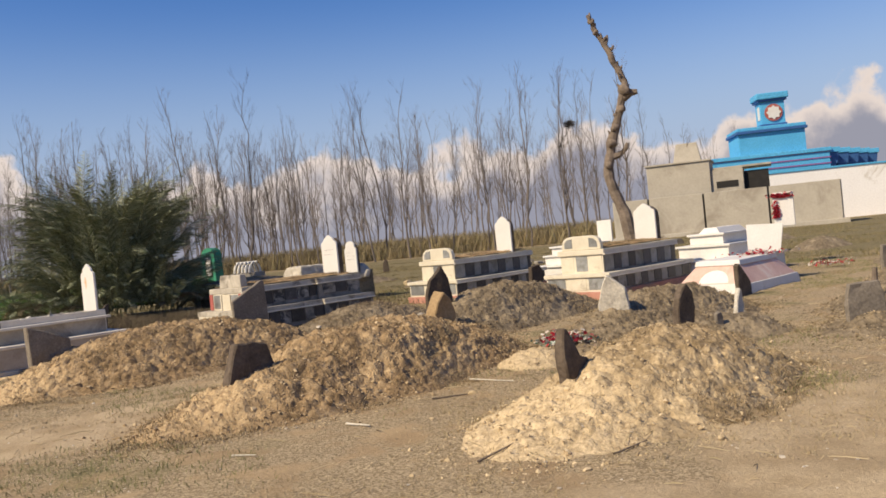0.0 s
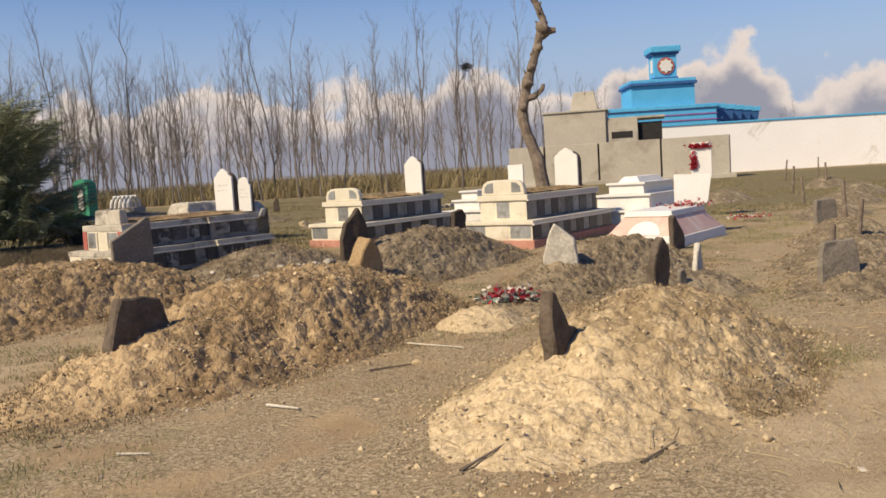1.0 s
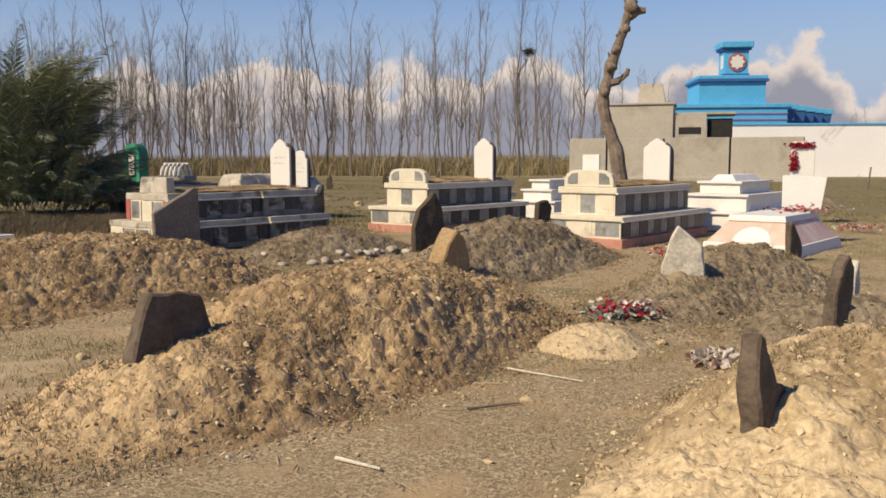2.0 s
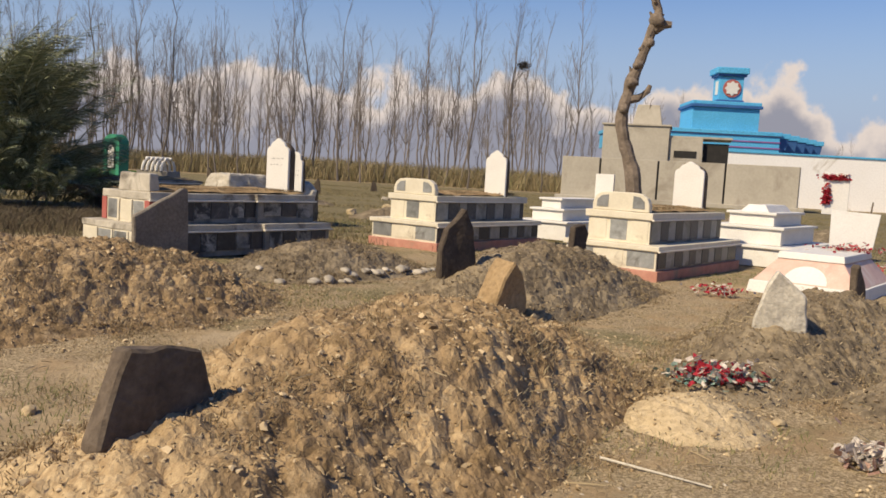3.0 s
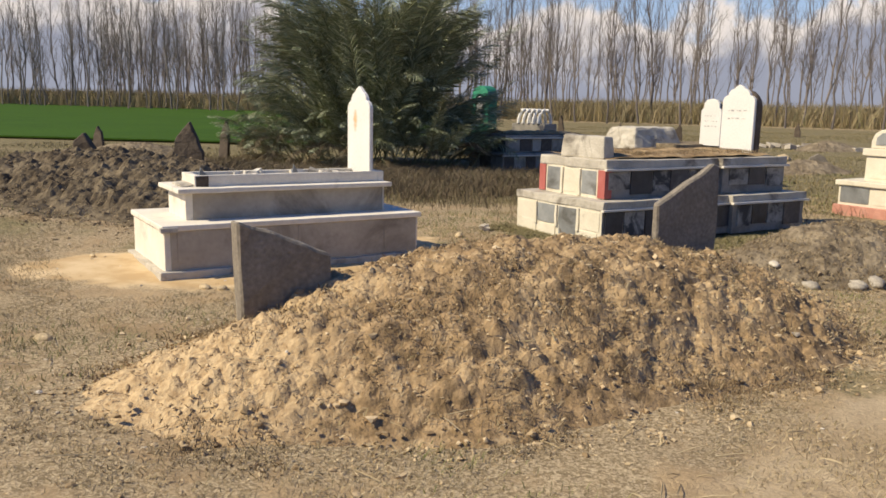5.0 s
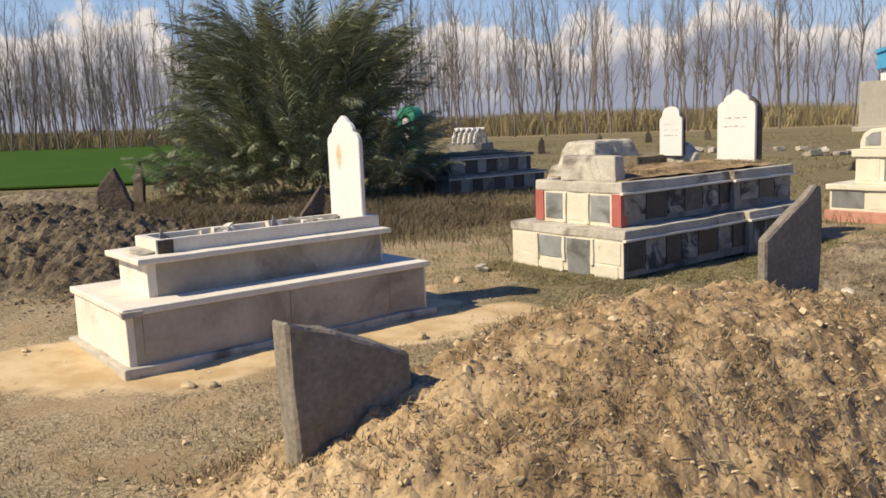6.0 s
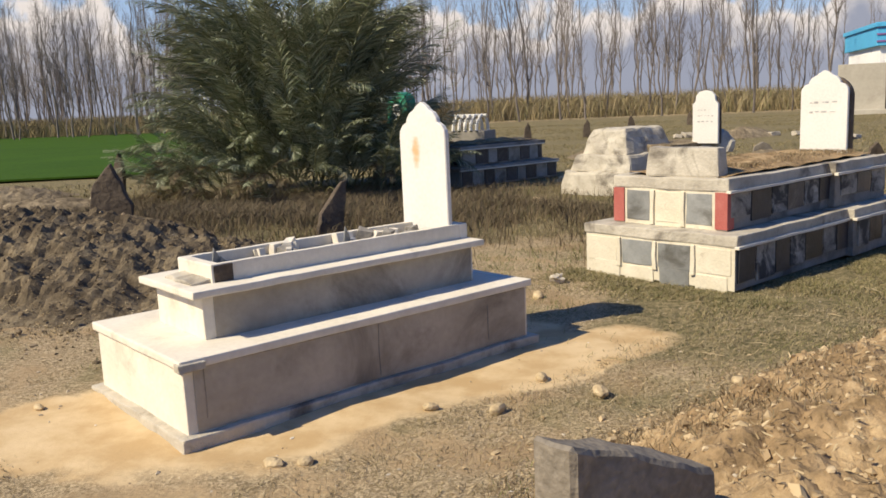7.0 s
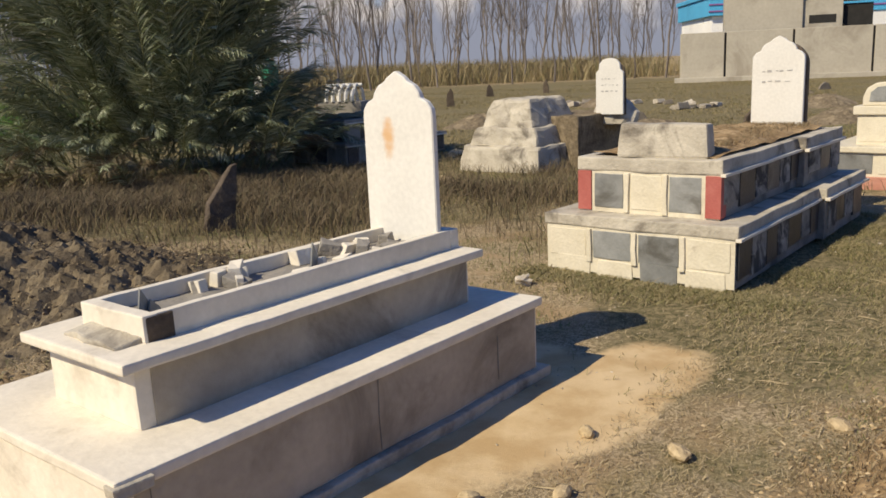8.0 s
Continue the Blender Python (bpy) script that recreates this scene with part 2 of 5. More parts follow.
def add_rust(base, centre, size):
    """A copy of a stone's material with one orange streak of rust."""
    m = base.copy()
    m.name = "rust_stained_marble"
    N, L = m.node_tree.nodes, m.node_tree.links
    b = N["Principled BSDF"]
    old = b.inputs["Base Color"].links[0].from_socket
    tc = N.new("ShaderNodeTexCoord")
    mp = N.new("ShaderNodeMapping")
    mp.vector_type = "TEXTURE"
    mp.inputs["Location"].default_value, mp.inputs["Scale"].default_value = centre, size
    L.new(tc.outputs["Object"], mp.inputs[0])
    ln = N.new("ShaderNodeVectorMath")
    ln.operation = "LENGTH"
    L.new(mp.outputs[0], ln.inputs[0])
    n = N.new("ShaderNodeTexNoise")
    n.inputs["Scale"].default_value, n.inputs["Detail"].default_value = 22, 6
    L.new(tc.outputs["Object"], n.inputs["Vector"])
    a = N.new("ShaderNodeMath")
    a.operation = "ADD"
    L.new(ln.outputs["Value"], a.inputs[0])
    L.new(n.outputs["Fac"], a.inputs[1])
    r = N.new("ShaderNodeMapRange")
    r.interpolation_type = "SMOOTHSTEP"
    r.inputs[1].default_value, r.inputs[2].default_value, r.inputs[3].default_value, r.inputs[4].default_value = 0.75, 1.6, 0.75, 0.0
    L.new(a.outputs[0], r.inputs[0])
    x = N.new("ShaderNodeMixRGB")
    x.inputs[2].default_value = (0.60, 0.31, 0.09, 1)
    L.new(r.outputs[0], x.inputs[0])
    L.new(old, x.inputs[1])
    L.new(x.outputs[0], b.inputs["Base Color"])
    return m


# weathered grey render, with the long side's shade put into its colour
M_SHADED_RENDER = material("shaded_weathered_render", [(0.33, 0.285, 0.22), (0.46, 0.405, 0.32)], 2.2, 0.9, 0.25, 24, (0.20, 0.17, 0.13), 1.6, stain_lo=0.5, stain_hi=0.75, grain=0.06)
M_RUSTED = add_rust(M_WHITE, (-0.06, -0.04, 0.56), (0.045, 0.1, 0.12))
M_CREAM = material("cream_tile", [(0.58, 0.52, 0.39), (0.68, 0.62, 0.485)], 5, 0.6, 0.2, 50, (0.38, 0.325, 0.24), 3.0, stain_lo=0.58, stain_hi=0.76, grain=0.05)
M_DIRTY = material("weathered_cream", [(0.36, 0.32, 0.255), (0.56, 0.51, 0.415)], 4, 0.85, 0.4, 40, (0.14, 0.12, 0.095), 2.6, stain_lo=0.49, stain_hi=0.72, grain=0.05)
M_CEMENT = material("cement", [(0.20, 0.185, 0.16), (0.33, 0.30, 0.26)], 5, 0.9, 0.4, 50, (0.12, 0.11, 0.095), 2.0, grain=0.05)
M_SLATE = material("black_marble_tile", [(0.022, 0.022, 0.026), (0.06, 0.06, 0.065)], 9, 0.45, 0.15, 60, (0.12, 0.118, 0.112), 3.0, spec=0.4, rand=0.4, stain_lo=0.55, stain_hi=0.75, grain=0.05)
M_FLAKED = material("flaking_plaster", [(0.20, 0.185, 0.16), (0.42, 0.39, 0.335)], 5, 0.85, 0.4, 40, (0.06, 0.058, 0.055), 4.0, rand=0.25, stain_lo=0.45, stain_hi=0.6, grain=0.08)
M_GREYTILE = material("grey_marble_tile", [(0.17, 0.175, 0.165), (0.30, 0.30, 0.285)], 7, 0.45, 0.1, 60, (0.12, 0.115, 0.1), 3.0, spec=0.4, rand=0.25, grain=0.05)
M_TERRA = material("terracotta_plinth", [(0.40, 0.175, 0.125), (0.52, 0.27, 0.20)], 6, 0.85, 0.3, 45, (0.30, 0.22, 0.16), 2.5, grain=0.05)
M_RED = material("red_paint", [(0.34, 0.085, 0.07), (0.43, 0.14, 0.115)], 6, 0.7, 0.2, 50, (0.35, 0.25, 0.2), 4.0, stain_lo=0.6, grain=0.05)
M_PINK = material("pink_marble", [(0.54, 0.33, 0.26), (0.66, 0.46, 0.37)], 4, 0.5, 0.1, 40, (0.70, 0.60, 0.51), 2.0, stain_lo=0.58, stain_hi=0.75, grain=0.05)
M_STONE = material("dark_slate_stone", [(0.058, 0.043, 0.031), (0.13, 0.10, 0.072)], 7, 0.85, 0.5, 35, (0.24, 0.19, 0.13), 3.5, stain_lo=0.6, stain_hi=0.8, rand=0.2)
M_GREYSTONE = material("grey_cement_slab", [(0.165, 0.14, 0.108), (0.25, 0.215, 0.168)], 6, 0.9, 0.4, 40, (0.36, 0.32, 0.25), 3.0, stain_lo=0.6)
M_PALESTONE = material("pale_stone", [(0.46, 0.42, 0.34), (0.60, 0.55, 0.45)], 6, 0.9, 0.4, 40)
M_TANSTONE = material("tan_sandstone", [(0.27, 0.18, 0.09), (0.40, 0.28, 0.15)], 6, 0.9, 0.5, 35)
M_PEBBLE = material("pebble", [(0.33, 0.285, 0.22), (0.50, 0.445, 0.36)], 9, 0.85, 0.3, 60, rand=0.3)
M_SOIL = soil_material("loose_soil", (0.165, 0.112, 0.060), (0.35, 0.24, 0.13), (0.56, 0.415, 0.24), (-1.5, -1.7), 0.75)
M_PALESOIL = soil_material("pale_sandy_soil", (0.20, 0.145, 0.08), (0.38, 0.282, 0.162), (0.66, 0.515, 0.315), (-1.05, -1.2), 0.9)
M_HEAP = soil_material("pale_heap_soil", (0.26, 0.195, 0.115), (0.42, 0.32, 0.19), (0.60, 0.47, 0.29), (-0.2, -0.3), 0.5)
M_OLDSOIL = soil_material("old_churned_soil", (0.065, 0.05, 0.034), (0.135, 0.105, 0.070), (0.25, 0.20, 0.13), None, 1.0)
M_DARKSOIL = soil_material("dark_soil", (0.115, 0.09, 0.06), (0.235, 0.185, 0.122), (0.36, 0.29, 0.19), None, 1.0)
M_BARK = material("poplar_bark", [(0.13, 0.11, 0.095), (0.235, 0.20, 0.172)], 3, 0.95, 0.2, 20, rand=0.3)
M_DEADWOOD = material("dead_wood", [(0.12, 0.092, 0.068), (0.26, 0.205, 0.155)], 3, 0.9, 0.6, 14, (0.11, 0.085, 0.065), 1.5)
M_BLOCK = material("cement_render", [(0.37, 0.335, 0.27), (0.45, 0.41, 0.335)], 0.8, 0.95, 0.1, 6, (0.30, 0.265, 0.21), 0.5, grain=0.06)
M_BLUE = material("sky_blue_paint", [(0.07, 0.37, 0.62), (0.095, 0.43, 0.68)], 0.6, 0.6, 0.1, 10)
# cornice paint, and on the bays a darker blue in place of shade
M_DEEPBLUE = material("dark_blue_paint_and_shade", [(0.03, 0.10, 0.27), (0.045, 0.14, 0.33)], 0.8, 0.6, 0.1, 10)
M_MAUVE = material("mauve_paint", [(0.22, 0.10, 0.26), (0.28, 0.14, 0.32)], 0.8, 0.6, 0.1, 10)
M_WHITEWASH = material("whitewash", [(0.84, 0.82, 0.77), (0.88, 0.87, 0.83)], 0.4, 0.9, 0.1, 8, (0.62, 0.58, 0.5), 0.4, stain_lo=0.6, grain=0.05)
M_GREENPAINT = material("green_paint", [(0.015, 0.105, 0.055), (0.025, 0.15, 0.08)], 3, 0.6, 0.1, 30)
M_GREENARCH = material("bright_green_paint", [(0.03, 0.20, 0.115), (0.045, 0.26, 0.15)], 3, 0.5, 0.1, 30, (0.02, 0.11, 0.06), 2.0)
M_DARK = material("dark_parts_and_shade", [(0.02, 0.019, 0.018), (0.035, 0.033, 0.03)], 3, 0.9, 0.0, 30)
M_FROND = island_material("palm_leaflet", [(0.12, 0.145, 0.075), (0.21, 0.235, 0.135), (0.33, 0.35, 0.22), (0.50, 0.50, 0.37)], 0.38)
M_DEADFROND = island_material("dead_palm_leaflet", [(0.12, 0.09, 0.055), (0.20, 0.15, 0.09), (0.30, 0.24, 0.15)], 0.8)
M_RACHIS = material("palm_rib", [(0.12, 0.13, 0.06), (0.19, 0.18, 0.09)], 5, 0.7, 0.1, 30)
M_REED = island_material("dry_reed", [(0.19, 0.15, 0.075), (0.27, 0.21, 0.11), (0.37, 0.295, 0.175), (0.18, 0.175, 0.08)])
M_GRASS = island_material("dry_grass", [(0.30, 0.235, 0.135), (0.37, 0.29, 0.17), (0.46, 0.37, 0.23), (0.27, 0.225, 0.115)])
M_TRODDEN = island_material("trodden_straw", [(0.20, 0.155, 0.085), (0.33, 0.26, 0.155), (0.50, 0.41, 0.27), (0.24, 0.195, 0.10), (0.42, 0.34, 0.21)])
M_GREENGRASS = island_material("sparse_green_grass", [(0.11, 0.13, 0.045), (0.18, 0.19, 0.075), (0.30, 0.27, 0.13)])
M_MIDGRASS = island_material("rough_grass", [(0.13, 0.115, 0.05), (0.23, 0.185, 0.095), (0.32, 0.25, 0.14), (0.11, 0.12, 0.045)])
M_BRUSH = island_material("brown_brush", [(0.08, 0.06, 0.038), (0.14, 0.105, 0.065), (0.21, 0.16, 0.10), (0.10, 0.095, 0.05)])
M_MOUNDWEED = island_material("dead_brown_plants", [(0.14, 0.10, 0.06), (0.24, 0.17, 0.095), (0.33, 0.255, 0.155), (0.20, 0.165, 0.10)])
M_CROP = material("green_crop", [(0.034, 0.074, 0.010), (0.050, 0.10, 0.014)], 0.25, 0.95, 0.5, 9, (0.042, 0.08, 0.012), 0.1, spec=0.05)
M_FLOWER_RED = material("red_petals", [(0.50, 0.03, 0.05), (0.62, 0.07, 0.10)], 20, 0.7, 0.1, 60)
M_FLOWER_WHITE = material("white_petals", [(0.70, 0.62, 0.53), (0.80, 0.74, 0.66)], 20, 0.7, 0.1, 60)
M_TINSEL = material("faded_foil", [(0.10, 0.30, 0.22), (0.45, 0.50, 0.46)], 25, 0.35, 0.1, 60, spec=0.6)
M_INK = material("engraved_ink", [(0.34, 0.33, 0.31), (0.44, 0.42, 0.40)], 20, 0.8, 0.0, 60)
M_CLOD = island_material("clods", [(0.20, 0.14, 0.078), (0.36, 0.26, 0.145), (0.58, 0.45, 0.28), (0.32, 0.23, 0.13), (0.48, 0.365, 0.215)])
M_CLODPALE = island_material("pale_clods", [(0.34, 0.255, 0.15), (0.48, 0.37, 0.225), (0.66, 0.52, 0.325)])
M_CLODDARK = island_material("dark_clods", [(0.10, 0.075, 0.048), (0.185, 0.14, 0.088), (0.27, 0.205, 0.13)])
M_DEBRIS = island_material("leaf_debris", [(0.15, 0.105, 0.06), (0.26, 0.185, 0.10), (0.38, 0.285, 0.16), (0.54, 0.43, 0.27)])
M_LITTER = island_material("litter", [(0.50, 0.43, 0.33), (0.22, 0.165, 0.10), (0.36, 0.28, 0.18), (0.60, 0.55, 0.47)])


# ---- building helpers ----
def finish(name, bm, mat, smooth=False):
    me = bpy.data.meshes.new(name)
    bm.normal_update()
    bm.to_mesh(me)
    bm.free()
    me.materials.append(mat)
    if smooth:
        me.polygons.foreach_set("use_smooth", [True] * len(me.polygons))
    return me


def thing(name, label, category, m=None, group="", kind=""):
    ob = new(name)
    ob.empty_display_size = 0.2
    if m is not None:
        ob.matrix_basis = m
    return tagged(ob, label, category, group, kind)


def part(name, bm, mat, parent, label="", smooth=False):
    ob = new(name, finish(name, bm, mat, smooth))
    ob.parent = parent
    if label:
        ob["label"] = label
    return ob


def solo(name, bm, mat, label, category, m=None, group="", kind="", smooth=False):
    ob = new(name, finish(name, bm, mat, smooth))
    if m is not None:
        ob.matrix_basis = m
    return tagged(ob, label, category, group, kind)


def from_arrays(name, verts, faces, mat):
    me = bpy.data.meshes.new(name)
    me.from_pydata(verts, [], faces)
    me.materials.append(mat)
    return me


def box(x0, x1, y0, y1, z0, z1, bevel=0.0, bm=None, taper=0.0, chip=0.0, rng=None):
    """A block; taper draws its top in; chip roughens its corners."""
    bm = bm or bmesh.new()
    r = bmesh.ops.create_cube(bm, size=1)
    for v in r["verts"]:
        top = v.co.z > 0
        sx, sy = (1 if v.co.x > 0 else -1), (1 if v.co.y > 0 else -1)
        v.co = Vector(((x1 if sx > 0 else x0) - (sx * taper if top else 0), (y1 if sy > 0 else y0) - (sy * taper if top else 0), z1 if top else z0))
        if chip:
            v.co += Vector((rng.uniform(-chip, chip), rng.uniform(-chip, chip), rng.uniform(-chip, chip)))
    if bevel:
        edges = {e for v in r["verts"] for e in v.link_edges}
        bmesh.ops.bevel(bm, geom=list(edges), offset=bevel, segments=2, affect="EDGES", profile=0.6)
    return bm


def worn(bm, cuts=2, amount=0.006, scale=9.0, seed=0.0):
    """Cuts long edges and unsettles the surface so that edges look worn."""
    for _ in range(cuts):
        long = [e for e in bm.edges if e.calc_length() > 0.16]
        if long:
            bmesh.ops.subdivide_edges(bm, edges=long, cuts=1, use_grid_fill=True)
    for v in bm.verts:
        p = v.co * scale + Vector((seed, seed * 1.7, seed * 0.3))
        v.co += Vector((noise.noise(p), noise.noise(p + Vector((9, 0, 0))), noise.noise(p + Vector((0, 9, 0))))) * amount
    return bm


def outline(points, thick, bevel=0.01, bm=None):
    """A slab standing in the x-z plane, cut to an outline, its thickness along y."""
    bm = bm or bmesh.new()
    face = bm.faces.new([bm.verts.new((x, -thick / 2, z)) for x, z in points])
    ext = bmesh.ops.extrude_face_region(bm, geom=[face])
    for v in (g for g in ext["geom"] if isinstance(g, bmesh.types.BMVert)):
        v.co.y += thick
    bmesh.ops.recalc_face_normals(bm, faces=bm.faces[:])
    if bevel:
        bmesh.ops.bevel(bm, geom=[e for e in bm.edges], offset=bevel, segments=1, affect="EDGES")
    bmesh.ops.triangulate(bm, faces=[f for f in bm.faces if len(f.verts) > 4])
    return bm


def stele_points(w, h, kind="ogee"):
    """Half of a headstone's head, mirrored."""
    a = w / 2
    if kind == "round":
        s = h - a * 0.8
        half = [(a, 0), (a, s)] + [(a * math.cos(k), s + a * 0.8 * math.sin(k)) for k in (0.35, 0.7, 1.05, 1.35)] + [(0, h)]
    elif kind == "shouldered":
        half = [(a, 0), (a, 0.74 * h), (0.78 * a, 0.80 * h), (0.74 * a, 0.90 * h), (0.5 * a, 0.97 * h), (0, h)]
    elif kind == "flat":
        half = [(a, 0), (a, h), (0, h)]
    else:
        half = [(a, 0), (a, 0.75 * h), (0.98 * a, 0.79 * h), (0.86 * a, 0.83 * h), (0.68 * a, 0.85 * h), (0.65 * a, 0.88 * h), (0.52 * a, 0.92 * h), (0.34 * a, 0.94 * h),
                (0.24 * a, 0.965 * h), (0.1 * a, 0.985 * h), (0, h)]
    return half + [(-x, z) for x, z in reversed(half[:-1])]


def limb(verts, faces, points, radii, sides=5):
    """A tapered tube along points."""
    k = len(verts)
    for i, (p, rad) in enumerate(zip(points, radii)):
        d = (points[min(i + 1, len(points) - 1)] - points[max(i - 1, 0)]).normalized()
        a = d.orthogonal().normalized()
        b = d.cross(a)
        for s in range(sides):
            t = 2 * math.pi * s / sides
            verts.append(tuple(p + (a * math.cos(t) + b * math.sin(t)) * rad))
    for i in range(len(points) - 1):
        for s in range(sides):
            n = (s + 1) % sides
            faces.append((k + i * sides + s, k + i * sides + n, k + (i + 1) * sides + n, k + (i + 1) * sides + s))
    faces.append(tuple(k + (len(points) - 1) * sides + s for s in range(sides)))


def frame_at(x, y, turn, z=0.0):
    return pose(x, y, z, 0, 0, turn)


TOMB_TURN = 50.0
UX, UY = math.cos(radians(TOMB_TURN)), math.sin(radians(TOMB_TURN))

# mounds: centre, half length, half width, height, turn
MOUNDS = [
    ("sandy", 1.75, 5.60, 2.15, 1.05, 0.52, 52),
    ("brown", -0.72, 7.77, 2.88, 1.18, 0.58, 57),
    ("brown", -3.82, 10.28, 2.76, 1.42, 0.57, 49),
    ("low", -1.72, 13.95, 1.95, 0.95, 0.36, 49),
    ("dark", 0.68, 12.28, 2.62, 1.02, 0.58, 49),
    ("dark", 2.75, 10.2, 2.6, 0.98, 0.47, 50),
    ("pale", 1.02, 7.95, 0.58, 0.46, 0.12, 50),
    ("low", 5.80, 10.40, 1.70, 0.80, 0.26, 50),
    ("low", 7.30, 12.90, 1.70, 0.80, 0.28, 50),
    ("old", -10.0, 14.3, 3.1, 2.0, 0.40, 8),
    ("low", 3.05, 8.55, 1.15, 0.60, 0.24, 20),
    ("low", 4.95, 8.55, 1.35, 0.70, 0.22, 45),
]


def ground_height(x, y):
    """The unmounded ground: a gentle unevenness near by, flat far off."""
    d = math.hypot(x + 1, y - 8)
    k = max(0.0, 1.0 - d / 60.0)
    z = 0.035 * noise.noise(Vector((x * 0.5, y * 0.5, 3.0))) + 0.02 * noise.noise(Vector((x * 1.7, y * 1.7, 5.0)))
    bank = math.exp(-(((x + 11.5) / 2.6) ** 2 + ((y - 14.5) / 3.5) ** 2)) * 0.35
    return z * k + bank - 0.02


def mound_height(mound, x, y):
    _, cx, cy, a, b, h, turn = mound
    c, s = math.cos(radians(turn)), math.sin(radians(turn))
    u, v = ((x - cx) * c + (y - cy) * s) / a, (-(x - cx) * s + (y - cy) * c) / b
    r = math.sqrt(u * u + v * v) + 0.10 * noise.noise(Vector((x * 1.1, y * 1.1, 11.0)))
    if mound[0] == "sandy":
        # the foot is dug away in front of its stone
        k = min(1.0, max(0.0, (u + 0.5) / 0.75))
        h *= 0.60 + 0.40 * k * k * (3 - 2 * k)
    return -0.06 if r >= 1 else h * (0.5 + 0.5 * math.cos(math.pi * min(1, max(0, r)) ** (1.42 if mound[0] == "brown" else 1.25))) - 0.05 * max(0.0, (r - 0.80) / 0.20) ** 2


def surface(x, y):
    return max([ground_height(x, y)] + [ground_height(x, y) + mound_height(m, x, y) for m in MOUNDS])


# ---- ground ----
def build_ground():
    def axis(lo, hi, fine_lo, fine_hi, step):
        near_part = list(np.arange(fine_lo, fine_hi, step))
        k, out = step, []
        p = fine_hi
        while p < hi:
            out.append(p)
            k *= 1.22
            p += k
        out.append(hi)
        k, low = step, []
        p = fine_lo - step
        while p > lo:
            low.append(p)
            k *= 1.22
            p -= k
        low.append(lo)
        return low[::-1] + near_part + out

    xs, ys = axis(-1500, 1500, -12, 12, 0.11), axis(-400, 2500, 1.5, 24, 0.11)
    verts = []
    for y in ys:
        for x in xs:
            z = ground_height(x, y)
            if -13 < x < 13 and 0 < y < 25:
                z += 0.012 * noise.noise(Vector((x * 6, y * 6, 1))) + 0.008 * noise.noise(Vector((x * 13, y * 13, 2)))
            verts.append((x, y, z))
    w = len(xs)
    faces = [(j * w + i, j * w + i + 1, (j + 1) * w + i + 1, (j + 1) * w + i) for j in range(len(ys) - 1) for i in range(w - 1)]
    me = from_arrays("ground", verts, faces, M_EARTH)
    me.polygons.foreach_set("use_smooth", [True] * len(me.polygons))
    return tagged(new("ground", me), "trodden brown earth with dry straw and sparse grass", "ground", kind="structure")


build_ground()


def build_field():
    """Young green crop on the flat land beyond the palm."""
    bm = bmesh.new()
    pts = [(-60, 22), (-30, 25.0), (-22, 26.8), (-15, 28.6), (-12.5, 31), (-13, 40), (-20, 66), (-34, 80), (-120, 92), (-160, 60)]
    vs = [bm.verts.new((x, y, 0.03)) for x, y in pts]
    f = bm.faces.new(vs)
    ext = bmesh.ops.extrude_face_region(bm, geom=[f])
    for v in (g for g in ext["geom"] if isinstance(g, bmesh.types.BMVert)):
        v.co.z += 0.05
    bmesh.ops.recalc_face_normals(bm, faces=bm.faces[:])
    solo("crop_field", bm, M_CROP, "flat field of young green crop beyond the graves", "field", kind="stuff")


build_field()
SOIL = {"sandy": (M_PALESOIL, "pale sandy clod-covered grave mound of loose soil", M_CLODPALE), "brown": (M_SOIL, "brown clod-covered grave mound of loose soil", M_CLOD),
        "low": (M_DARKSOIL, "low weathered brown grave mound with dry weeds", M_CLODDARK), "dark": (M_DARKSOIL, "dark brown grave mound of old clods", M_CLODDARK),
        "old": (M_OLDSOIL, "broad dark bank of old churned clods", M_CLODDARK),
        "pale": (M_HEAP, "small pale heap of sandy soil", M_CLODPALE)}


def rough_clods(x, y, z=0.0):
    """Clod-like relief: rounded lumps with gaps between them, at three sizes."""
    out = 0.0
    for k, a in ((2.7, 0.050), (5.5, 0.062), (11.0, 0.046), (25.0, 0.015)):
        q = Vector((x * k, y * k, z * k * 1.4 + k))
        out += a * (0.62 - noise.voronoi(q)[0][0]) * 1.3
    return out + 0.02 * noise.noise(Vector((x * 3, y * 3, z * 3)))


RELIEF = {"old": 1.5, "low": 0.6, "sandy": 0.78, "pale": 0.6, "brown": 0.85, "dark": 0.8}


